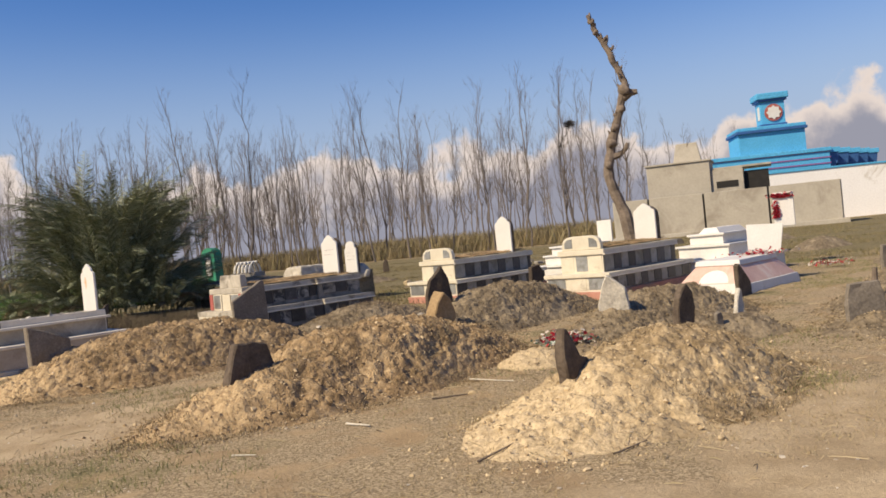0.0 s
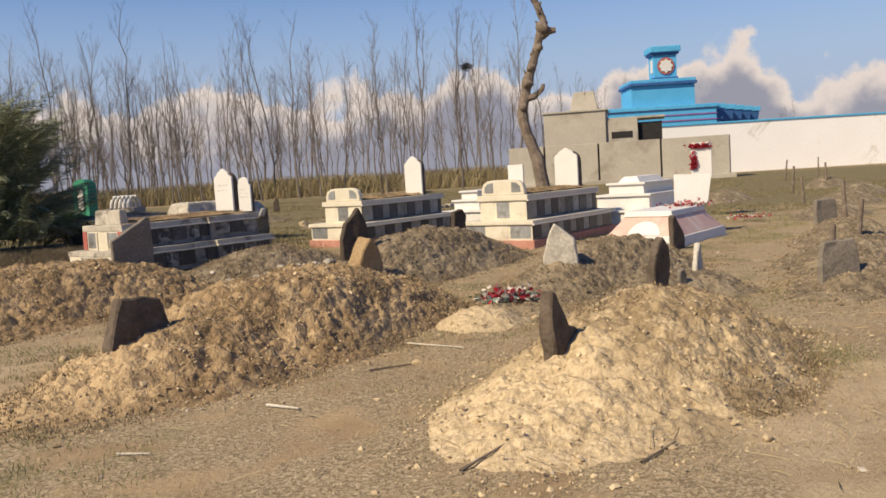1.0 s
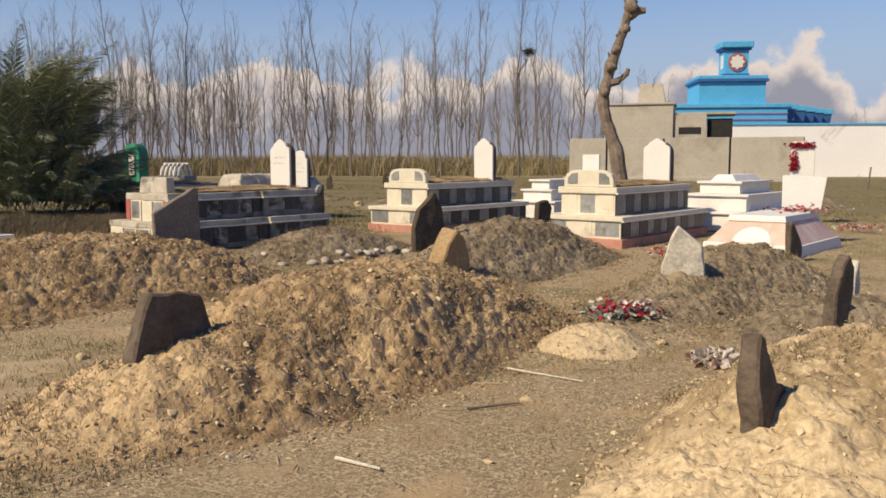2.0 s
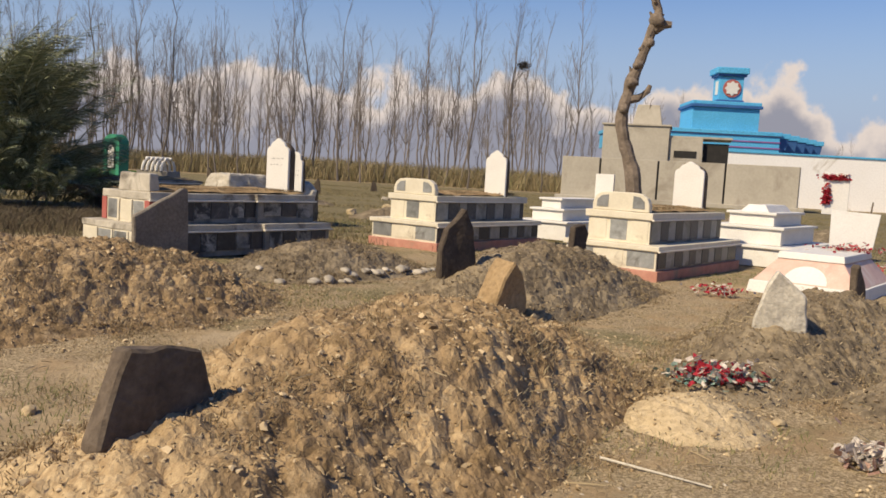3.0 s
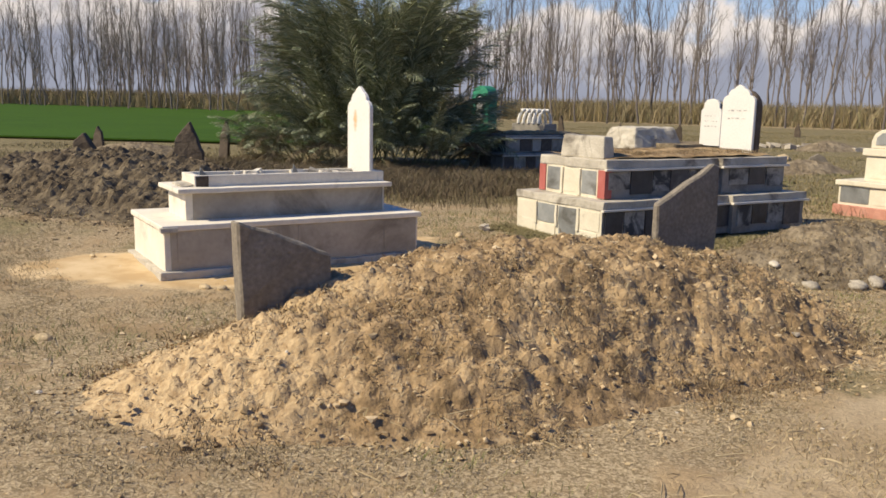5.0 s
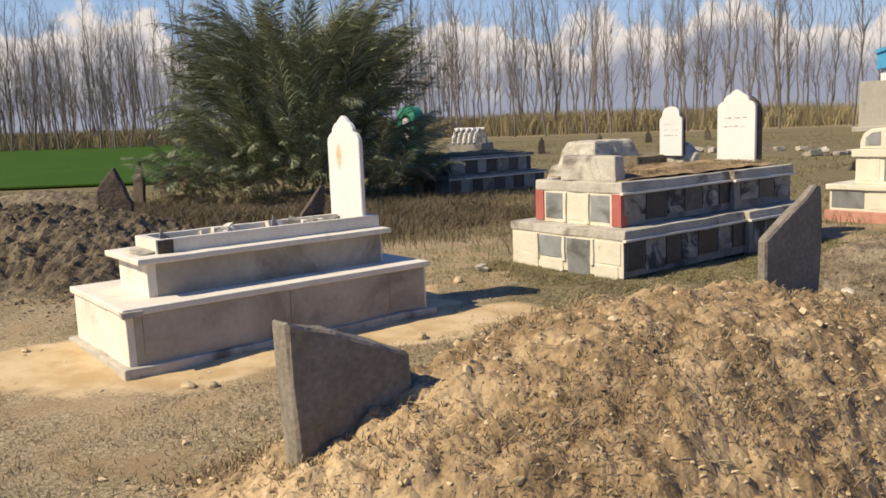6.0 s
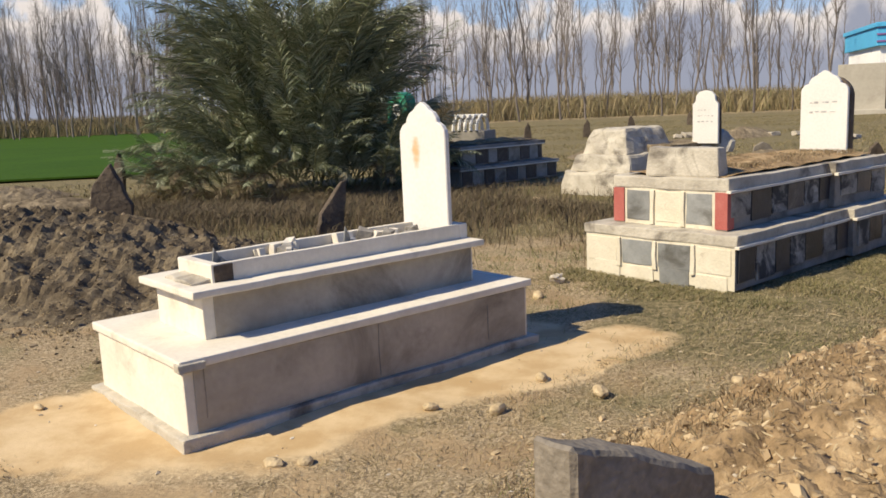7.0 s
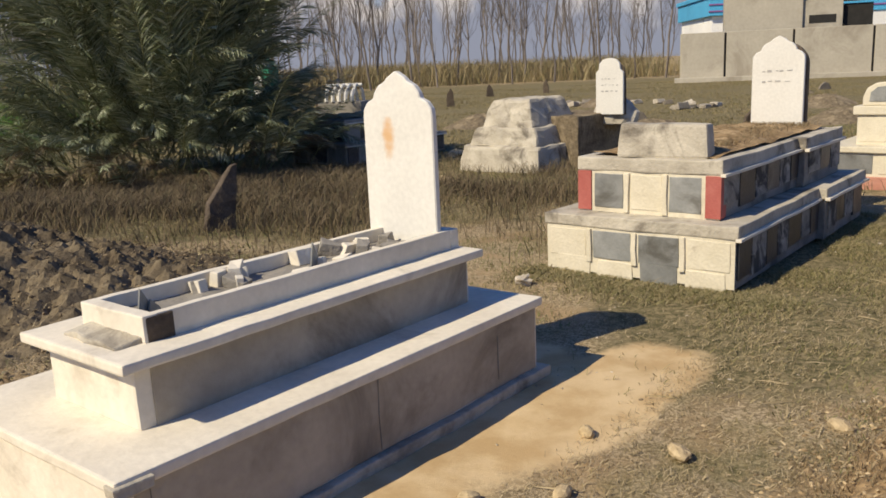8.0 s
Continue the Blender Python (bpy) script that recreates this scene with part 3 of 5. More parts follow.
def build_mound(mound, rng, step=0.036, lumps=1150):
    kind, cx, cy, a, b, h, turn = mound
    mat, label, clod_mat = SOIL[kind]
    c, s = math.cos(radians(turn)), math.sin(radians(turn))
    nu, nv = int(a * 2.3 / step), int(b * 2.3 / step)
    keep, verts = {}, []
    for j in range(nv + 1):
        for i in range(nu + 1):
            u, v = (i / nu - 0.5) * 2.3 * a, (j / nv - 0.5) * 2.3 * b
            x, y = cx + u * c - v * s, cy + u * s + v * c
            z = mound_height(mound, x, y)
            g = ground_height(x, y)
            if z > -0.055:
                z += rough_clods(x, y, z) * min(1.0, 0.25 + max(0, z) / 0.15) * RELIEF[kind]
                z = max(z, -0.05)
            else:
                z = -0.08
            keep[(i, j)] = len(verts)
            verts.append((x - cx, y - cy, z + g))
    faces = []
    for j in range(nv):
        for i in range(nu):
            q = [keep[(i, j)], keep[(i + 1, j)], keep[(i + 1, j + 1)], keep[(i, j + 1)]]
            if max(verts[k][2] for k in q) > -0.075 + min(0, ground_height(cx, cy)):
                faces.append(q)
    ob = new("grave_mound", from_arrays("grave_mound", verts, faces, mat))
    ob.location = (cx, cy, 0)
    tagged(ob, label, "grave mound", "grave mounds")
    # loose clods lying on it
    cv, cf = [], []
    for _ in range(int(lumps * a * b * (0.6 if kind in ("sandy", "pale") else 1.0))):
        r, t = math.sqrt(rng.random()) * 1.05, rng.uniform(0, 2 * math.pi)
        if rng.random() < 0.22:
            # crumbs strewn about the foot
            r = 0.95 + abs(rng.gauss(0, 0.16))
        u, v = r * a * math.cos(t), r * b * math.sin(t)
        x, y = cx + u * c - v * s, cy + u * s + v * c
        z = ground_height(x, y) + max(0.0, mound_height(mound, x, y) + rough_clods(x, y, mound_height(mound, x, y)) * RELIEF[kind])
        add_clod(cv, cf, x - cx, y - cy, z, rng.uniform(0.004, 0.013) * (2.0 if rng.random() < 0.10 else 1.0), rng)
    co = new("loose_clods", from_arrays("loose_clods", cv, cf, clod_mat))
    co.location = (cx, cy, 0)
    tagged(co, "loose clods of soil lying on a grave mound", "soil clods", kind="stuff")


ICO = [(0, 0, 1)] + [(0.894 * math.cos(1.2566 * i), 0.894 * math.sin(1.2566 * i), 0.447) for i in range(5)] + [(0.894 * math.cos(1.2566 * i + 0.628), 0.894 * math.sin(1.2566 * i + 0.628), -0.447) for i in range(5)] + [(0, 0, -1)]
ICO_FACES = [(0, 1 + i, 1 + (i + 1) % 5) for i in range(5)] + [(1 + i, 6 + i, 1 + (i + 1) % 5) for i in range(5)] + [(1 + (i + 1) % 5, 6 + i, 6 + (i + 1) % 5) for i in range(5)] + [(11, 6 + (i + 1) % 5, 6 + i) for i in range(5)]


def add_clod(cv, cf, x, y, z, r, rng, flat=0.8):
    """A rounded uneven lump."""
    k = len(cv)
    rx, ry, t = r * rng.uniform(0.75, 1.35), r * rng.uniform(0.75, 1.35), rng.uniform(0, 6.28)
    ct, st = math.cos(t), math.sin(t)
    for px, py, pz in ICO:
        j = rng.uniform(0.45, 1.35)
        ax, ay = px * rx * j, py * ry * j
        cv.append((x + ax * ct - ay * st, y + ax * st + ay * ct, z + pz * r * flat * j))
    cf.extend(tuple(k + i for i in q) for q in ICO_FACES)


def mound_debris(mound, rng):
    """Dry stalks and leaf bits caught among the clods."""
    kind, cx, cy, a, b, h, turn = mound
    c, s = math.cos(radians(turn)), math.sin(radians(turn))
    v, f = [], []
    for _ in range(int(1200 * a * b)):
        r, t = math.sqrt(rng.random()) * 1.12, rng.uniform(0, 2 * math.pi)
        u, w = r * a * math.cos(t), r * b * math.sin(t)
        if kind in ("sandy", "pale") and u < -0.2 * a and rng.random() < 0.85:
            continue
        x, y = cx + u * c - w * s, cy + u * s + w * c
        m = mound_height(mound, x, y)
        z = ground_height(x, y) + max(0.0, m + rough_clods(x, y, m) * 0.9) + 0.004
        d = Vector((rng.uniform(-1, 1), rng.uniform(-1, 1), rng.uniform(-0.2, 0.7))).normalized() * rng.uniform(0.010, 0.036)
        e = d.orthogonal().normalized() * rng.uniform(0.0015, 0.0045)
        p = Vector((x - cx, y - cy, z))
        k = len(v)
        v += [tuple(p - e), tuple(p + e), tuple(p + d * 0.6 + e), tuple(p + d)]
        f += [(k, k + 1, k + 2), (k, k + 2, k + 3)]
    ob = new("dry_litter", from_arrays("dry_litter", v, f, M_DEBRIS))
    ob.location = (cx, cy, 0)
    tagged(ob, "dry leaf bits and stalks among the clods", "dry litter", kind="stuff")


FAR_MOUNDS = [("low", fx, fy, 1.7, 0.9, fh * 0.72, 50) for fx, fy, fh in ((9.6, 17.6, 0.35), (12.2, 21.5, 0.4), (10.8, 26.0, 0.4), (14.6, 25.0, 0.45), (16.8, 31.0, 0.5), (3.4, 27.5, 0.35), (-1.2, 26.5, 0.35), (5.6, 33.0, 0.4),
              (-4.4, 31.0, 0.4), (0.4, 38.0, 0.45), (7.5, 40.0, 0.45), (12.5, 36.0, 0.45), (-13.6, 19.6, 0.4), (-16.5, 22.5, 0.4))]
rng = random.Random(12)
for one in FAR_MOUNDS:
    build_mound(one, rng, 0.09, 60)
rng = random.Random(11)
for one in MOUNDS:
    mound_debris(one, rng)
    build_mound(one, rng, 0.019 if one[0] in ("sandy", "brown") else 0.034, 1150 if one[0] in ("sandy", "brown") else 1000)


# ---- stones of the graves ----
def rough_stone(points, thick, mat, label, x, y, z, turn, lean=0.0, seed=1.0, side=0.0):
    bm = outline(points, thick, 0.012)
    for _ in range(2):
        bmesh.ops.subdivide_edges(bm, edges=[e for e in bm.edges if e.calc_length() > 0.07], cuts=1)
    bmesh.ops.triangulate(bm, faces=bm.faces[:])
    worn(bm, 0, 0.018, 7.0, seed)
    return solo("headstone", bm, mat, label, "headstone", pose(x, y, z, lean, side, turn), "rough headstones", smooth=False)


# dark stone at the foot of the sandy mound
rough_stone([(-0.11, -0.25), (0.14, -0.25), (0.19, 0.06), (0.185, 0.15), (0.09, 0.18), (0.05, 0.29), (0.0, 0.38), (-0.06, 0.39), (-0.10, 0.26), (-0.11, 0.0)], 0.09, M_STONE,
            "dark brown pointed fieldstone headstone on a sandy mound", 1.14, 5.16, 0.235, 48, -4, 1.0)
rough_stone([(-0.26, -0.3), (0.22, -0.3), (0.25, 0.04), (0.17, 0.30), (0.02, 0.33), (-0.14, 0.34), (-0.20, 0.2), (-0.28, 0.0)], 0.11, M_STONE,
            "broad dark fieldstone headstone on a brown mound", -1.61, 6.41, 0.28, 50, -6, 2.0)
rough_stone([(-0.16, -0.3), (0.17, -0.3), (0.18, 0.05), (0.11, 0.22), (0.0, 0.32), (-0.10, 0.2), (-0.17, 0.02)], 0.18, M_TANSTONE,
            "tan pointed sandstone headstone at a mound's end", -0.05, 8.90, 0.44, 46, 4, 3.0)
rough_stone([(-0.20, -0.45), (0.21, -0.45), (0.24, 0.2), (0.19, 0.45), (0.09, 0.62), (0.03, 0.55), (-0.13, 0.42), (-0.22, 0.2)], 0.08, M_STONE,
            "tall dark pointed slate headstone", -0.22, 11.42, 0.36, 36, -3, 4.0)
rough_stone([(-0.13, -0.3), (0.13, -0.3), (0.14, 0.14), (0.06, 0.24), (-0.11, 0.22)], 0.09, M_STONE,
            "small dark headstone on a dark mound", 1.30, 13.16, 0.55, 40, 3, 5.0)
rough_stone([(-0.19, -0.3), (0.19, -0.3), (0.185, 0.0), (0.16, 0.19), (0.05, 0.29), (-0.06, 0.36), (-0.13, 0.20), (-0.18, 0.0)], 0.07, M_PALESTONE,
            "pale upright stone slab headstone", 2.03, 9.22, 0.39, -15, 6, 6.0)
rough_stone([(-0.14, -0.3), (0.14, -0.3), (0.15, 0.12), (0.10, 0.26), (-0.02, 0.35), (-0.13, 0.22)], 0.08, M_STONE,
            "dark narrow slate headstone at the head of a sandy mound", 2.40, 7.13, 0.38, 46, 4, 7.0)
rough_stone([(-0.08, -0.2), (0.09, -0.2), (0.10, 0.12), (0.06, 0.3), (0.0, 0.32), (-0.08, 0.1)], 0.06, M_PALESTONE,
            "small leaning grey-brown stone", 3.40, 8.93, 0.15, 46, 0, 8.0, 10)
rough_stone([(-0.06, -0.2), (0.06, -0.2), (0.06, 0.06), (0.02, 0.12), (-0.05, 0.10)], 0.05, M_GREYSTONE,
            "very small upright grey stone", 3.02, 8.31, 0.18, 30, 0, 15.0)
rough_stone([(-0.21, -0.2), (0.21, -0.2), (0.22, 0.25), (0.18, 0.42), (-0.18, 0.42), (-0.22, 0.2)], 0.07, M_GREYSTONE,
            "broad grey-brown slab headstone", 4.52, 8.14, 0.06, 8, -4, 9.0)
rough_stone([(-0.20, -0.3), (0.20, -0.3), (0.20, 0.24), (0.17, 0.36), (-0.18, 0.36), (-0.2, 0.2)], 0.07, M_GREYSTONE,
            "square grey slab headstone on a low mound", 7.15, 13.26, 0.22, 10, 0, 10.0)
rough_stone([(-0.2, -0.2), (0.22, -0.2), (0.2, 0.1), (-0.12, 0.42), (-0.18, 0.38)], 0.08, M_STONE,
            "dark slanting slate headstone before a pink tomb", 4.62, 12.95, 0.1, 46, 0, 13.0)
rough_stone([(-0.16, -0.2), (0.20, -0.2), (0.22, 0.25), (0.24, 0.62), (0.17, 0.60), (-0.08, 0.22)], 0.08, M_STONE,
            "dark leaning slate headstone among weeds before the palm", -8.15, 17.0, 0.08, 40, -5, 14.0, 6)
# the cement slabs at both ends of the long brown mound
rough_stone([(-0.30, -0.35), (0.30, -0.35), (0.29, 0.46), (0.22, 0.48), (-0.30, 0.22)], 0.06, M_GREYSTONE,
            "grey cement slab headstone with a sloping top", -3.06, 11.42, 0.54, 50, 0, 11.0)
rough_stone([(-0.26, -0.4), (0.26, -0.4), (0.25, 0.24), (0.0, 0.36), (-0.25, 0.47)], 0.13, M_GREYSTONE,
            "thick grey cement slab headstone with a broken edge", -5.03, 9.29, 0.33, 45, 0, 12.0, -3)


# ---- tombs ----
def stele(name, label, w, h, thick, mat, x, y, z, turn, kind="ogee", lines=0, group="white headstones", backing=0.0):
    ob = thing(name, label, "headstone", pose(x, y, z, 0, 0, turn), group)
    part("slab", outline(stele_points(w, h, kind), thick, 0.006), mat, ob)
    if backing:
        # the dark stone colour stands in for shade on the backing's side
        back = part("backing", worn(outline(stele_points(w * 0.97, h * 0.93, "round"), backing, 0.012), 1, 0.006, 8, x), M_STONE, ob, "rough cement backing, coloured dark for its shaded side")
        back.location = (0.02, thick / 2 + backing / 2 + 0.002, 0)
    r2 = random.Random(int(x * 100))
    for i in range(lines):
        zz = h * (0.62 - 0.11 * i)
        k = -w * 0.3
        while k < w * 0.28:
            d = r2.uniform(0.02, 0.05)
            part("inscription_mark", box(k, k + d, -thick / 2 - 0.003, -thick / 2 + 0.004, zz + r2.uniform(0, 0.012), zz + r2.uniform(0.014, 0.024)), M_INK, ob, "faint illegible engraved mark")
            k += d + r2.uniform(0.01, 0.05)
    return ob


def tiled_tomb(x, y, L, W, label, tiers, front, mat_top, seed, plinth=None, worn_amount=0.006, turn=TOMB_TURN, red=False, crown=True, end_mat=None):
    """A stepped tomb. tiers: (bottom, top, inset, ledge thickness). Tiles on the long side and the foot end are parts."""
    rng = random.Random(seed)
    ob = thing("tomb", label, "tomb", frame_at(x, y, turn), "stepped tombs")
    if plinth:
        part("plinth", worn(box(-0.05, L + 0.05, -0.05, W + 0.05, -0.08, plinth, 0.01), 3, worn_amount, 7, seed), M_TERRA, ob, "terracotta-coloured plinth")
    over = 0.018 if red else 0.045
    for n, (z0, z1, inset, ledge) in enumerate(tiers):
        part("tier", worn(box(inset, L - inset, inset, W - inset, z0, z1 - ledge + 0.002, 0.008), 3, worn_amount, 7, seed + n), front, ob)
        part("ledge", worn(box(inset - over, L - inset + over, inset - over, W - inset + over, z1 - ledge, z1, 0.012), 3, worn_amount * 1.2, 8, seed + n + 5), mat_top, ob)
        za, zb = z0 + 0.035, z1 - ledge - 0.02
        # long side: dark and grey tiles by turns
        k, i = inset + 0.02, n
        while k < L - inset - 0.1:
            w = rng.uniform(0.24, 0.34)
            w = min(w, L - inset - k - 0.02)
            out = 0.06 if red and k > L * 0.6 else 0.0
            tile = box(k + 0.008, k + w - 0.008, inset - out - 0.012 - rng.uniform(0, 0.004), inset - out + 0.004, za + (rng.uniform(0, 0.07) if red else 0), zb, 0.004)
            if red:
                worn(tile, 1, 0.006, 9, k)
            part("tile", tile, M_SLATE if i % 2 == 0 else (M_FLAKED if red else M_GREYTILE), ob)
            k += w
            i += 1
        # foot end
        grey = ((0, 1, 1, 0), (1, 0, 1))[n] if red else ((1, 0, 1), (0, 1, 0))[n]
        rim = 0.10 if red and n else 0.0
        span = (W - 2 * inset - 2 * rim) / len(grey)
        for i, dark in enumerate(grey):
            y0 = inset + rim + span * i
            low = za + (0.08 if red and n == 0 else 0)
            tile = box(inset - 0.014, inset + 0.004, y0 + 0.03, y0 + span - 0.03, low, zb, 0.004)
            if red:
                worn(tile, 1, 0.007, 8, y0 + n)
                if i:
                    part("mortar", worn(box(inset - 0.026, inset + 0.002, y0 - 0.018, y0 + 0.022, low - 0.03, zb + 0.01, 0.006), 3, 0.009, 12, y0), M_CREAM, ob, "ragged white mortar joint")
            part("tile", tile, M_GREYTILE if dark else (end_mat or M_CREAM), ob)
        # projecting moulding, its white colour imitating the sunlit line along the ledge
        part("lip", worn(box(inset - over - 0.012, L * (0.6 if red else 1.0) - (0 if red else inset) + 0.0, inset - over - 0.030, inset - over + 0.009, z1 - ledge - 0.010, z1 - ledge + 0.012, 0.004), 3, worn_amount * 0.6, 8, seed + n), M_PLASTER, ob, "lip under the ledge, coloured pale as a sunlit edge")
        if red:
            part("stepped_front", worn(box(L * 0.6, L - inset, inset - 0.06, inset + 0.01, z0, z1 - ledge + 0.002, 0.006), 3, worn_amount, 7, seed + n), front, ob)
            part("ledge", worn(box(L * 0.59, L - inset + 0.02, inset - 0.082, inset + 0.02, z1 - ledge + 0.004, z1 + 0.004, 0.01), 3, worn_amount, 7, seed + n), mat_top, ob)
            part("lip", worn(box(L * 0.585, L - inset + 0.03, inset - 0.112, inset - 0.07, z1 - ledge - 0.008, z1 - ledge + 0.016, 0.004), 3, worn_amount * 0.6, 8, seed + n + 2), M_PLASTER, ob, "lip under the ledge, coloured pale as a sunlit edge")
            if n == 0:
                for q in range(4):
                    part("tile", worn(box(-0.016, 0.004, 0.06 + 0.34 * q, 0.34 + 0.34 * q, -0.02, 0.10 + 0.02 * (q % 2), 0.004), 1, 0.008, 9, q), (M_CREAM, M_GREYTILE, M_CREAM, M_CREAM)[q], ob)
        if end_mat is None:
            part("end_facing", worn(box(inset - 0.008, inset - 0.002, inset, W - inset, z0, z1 - ledge), 2, 0.002, 8, seed), M_CREAM, ob)
        if red and n == 1:
            for y0 in (inset - 0.006, W - inset - 0.10):
                part("corner_strip", box(inset - 0.02, inset + 0.08, y0 - 0.006, y0 + 0.106, z0 + 0.01, z1 - ledge - 0.004, 0.003), M_RED, ob, "red-painted corner strip")
    top, inset = tiers[-1][1], tiers[-1][2]
    # earth fill in the open top
    bm = bmesh.new()
    bmesh.ops.create_grid(bm, x_segments=30, y_segments=12, size=0.5)
    for v in bm.verts:
        px, py = v.co.x, v.co.y
        v.co = Vector((L / 2 + px * (L - 2 * inset - 0.12), W / 2 + py * (W - 2 * inset - 0.12), top + 0.02 + 0.05 * (1 - (2 * px) ** 4) * (1 - (2 * py) ** 4) + 0.03 * noise.noise(Vector((px * 9 + seed, py * 6, 0)))))
    part("earth_fill", bm, M_SOIL, ob, "dry earth fill with weeds", True)
    if crown:
        # rounded foot panel with two quarter-round openings
        w = W - 2 * inset
        pts = [(-w * 0.46, 0), (w * 0.46, 0), (w * 0.46, 0.10), (w * 0.42, 0.20), (w * 0.33, 0.255), (w * 0.2, 0.27), (-w * 0.2, 0.27), (-w * 0.33, 0.255), (-w * 0.42, 0.20), (-w * 0.46, 0.10)]
        foot = part("foot_panel", outline(pts, 0.10, 0.01), M_CREAM, ob, "cream arched foot panel")
        foot.matrix_basis = pose(inset + 0.05, W / 2, top, 0, 0, -90)
        for sx in (-1, 1):
            q = [(sx * w * 0.20, 0.05), (sx * w * 0.39, 0.05), (sx * w * 0.38, 0.15), (sx * w * 0.31, 0.21), (sx * w * 0.20, 0.225)]
            pane = part("corner_inset", outline(q if sx > 0 else q[::-1], 0.012, 0), M_GREYTILE, foot, "grey quarter-round inset")
            pane.location = (0, -0.052, 0)
    return ob


def local(x, y, u, v, turn=TOMB_TURN):
    c, s = math.cos(radians(turn)), math.sin(radians(turn))
    return x + u * c - v * s, y + u * s + v * c


# plain white plastered tomb, nearest to the end of the walk
def white_tomb():
    x, y, L, W = -6.98, 10.86, 2.30, 1.12
    ob = thing("tomb", "whitewashed stepped plaster tomb with an open trough on top", "tomb", frame_at(x, y, TOMB_TURN), "stepped tombs")
    part("footing", worn(box(-0.05, L + 0.07, -0.045, W + 0.05, -0.08, 0.035, 0.012), 4, 0.010, 6, 1), M_DIRTY, ob, "low chipped footing")
    part("tier", worn(box(0.0, L, 0.0, W, 0.0, 0.362, 0.012), 4, 0.003, 6, 2), M_PLASTER, ob)
    part("ledge", worn(box(-0.02, L + 0.03, -0.02, W + 0.02, 0.355, 0.40, 0.010), 4, 0.0035, 8, 3), M_PLASTER, ob)
    part("tier", worn(box(0.24, L - 0.22, 0.25, W - 0.30, 0.39, 0.63, 0.015), 4, 0.003, 6, 4), M_PLASTER, ob)
    part("ledge", worn(box(0.17, L - 0.17, 0.19, W - 0.24, 0.625, 0.665, 0.010), 4, 0.0035, 8, 5), M_PLASTER, ob)
    # grey facings on the long side, coloured darker to deepen its shade
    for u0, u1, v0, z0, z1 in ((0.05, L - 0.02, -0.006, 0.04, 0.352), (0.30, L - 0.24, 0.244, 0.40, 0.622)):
        part("side_render", worn(box(u0, u1, v0, v0 + 0.02, z0, z1, 0.003), 4, 0.003, 6, u0), M_SHADED_RENDER, ob, "grey weathered cement render, darkened for the shaded side")
    # trough of four thin walls
    for a in ((0.36, L - 0.22, 0.33, 0.37), (0.36, L - 0.22, W - 0.43, W - 0.39), (0.34, 0.40, 0.325, W - 0.385), (L - 0.25, L - 0.19, 0.325, W - 0.385)):
        part("trough_wall", worn(box(a[0], a[1], a[2], a[3], 0.66, 0.76, 0.006), 4, 0.003, 9, a[0]), M_PLASTER, ob)
    part("trough_fill", worn(box(0.39, L - 0.24, 0.36, W - 0.42, 0.655, 0.70, 0.0), 4, 0.012, 9, 3), M_CEMENT, ob, "grey dusty fill")
    for u, z0, z1 in ((0.10, 0.10, 0.34), (1.12, 0.05, 0.35), (1.95, 0.08, 0.3)):
        part("crack", worn(box(u, u + 0.0025, -0.010, 0.004, z0, z1), 2, 0.008, 9, u), M_CEMENT, ob, "thin dark crack in the plaster")
    part("broken_corner", worn(box(-0.028, 0.11, -0.036, 0.03, 0.350, 0.388, 0.006), 2, 0.014, 11, 2), M_DIRTY, ob, "broken grey corner of the ledge")
    part("chipped_end", worn(box(0.345, 0.46, 0.320, 0.34, 0.662, 0.758, 0.006), 3, 0.016, 13, 4), M_STONE, ob, "dark chipped end of the trough wall")
    part("mortar_smear", worn(box(0.24, 0.40, 0.34, 0.70, 0.655, 0.685, 0.01), 3, 0.02, 9, 7), M_DIRTY, ob, "grey mortar smear")
    r = random.Random(5)
    for i in range(22):
        u = 0.45 + 1.45 * r.random() ** 0.6
        s = r.uniform(0.025, 0.06)
        shard = worn(box(-s, s, -s * 0.6, s * 0.6, -0.02, s * r.uniform(0.4, 1.2), 0.004), 1, 0.012, 15, i)
        solo("broken_plaster", shard, M_PLASTER if i % 3 else M_CEMENT, "broken piece of white plaster in the tomb's trough", "rubble",
             pose(*local(x, y, u, r.uniform(0.43, 0.67)), 0.715, r.uniform(-15, 15), r.uniform(-15, 15), r.uniform(0, 180)), "broken plaster pieces")
    for u, h in ((0.46, 0.13), (1.30, 0.14), (0.50, 0.08)):
        g = outline([(-0.05, 0), (0.05, 0), (0.02, h * 0.5), (-0.03, h)], 0.006, 0)
        solo("glass_shard", g, M_GREYTILE, "upright grey glass shard in the trough", "shard", pose(*local(x, y, u, 0.50), 0.69, 4, 0, 70), "glass shards")
    return x, y


AX, AY = white_tomb()
stele("tombstone", "white marble headstone with ogee head and rust stain", 0.43, 0.88, 0.04, M_RUSTED, -6.14, 12.74, 0.66, -37, "ogee", lines=0)

TIERS_B = [(0.0, 0.43, 0.0, 0.09), (0.43, 0.84, 0.18, 0.10)]
TIERS_C = [(0.12, 0.46, 0.0, 0.07), (0.46, 0.90, 0.22, 0.10)]
tomb_b = tiled_tomb(-3.99, 13.98, 3.15, 1.45, "weathered cream tomb with dark tiles and red corner strips", TIERS_B, M_CEMENT, M_DIRTY, 3, None, 0.011, red=True, crown=False)
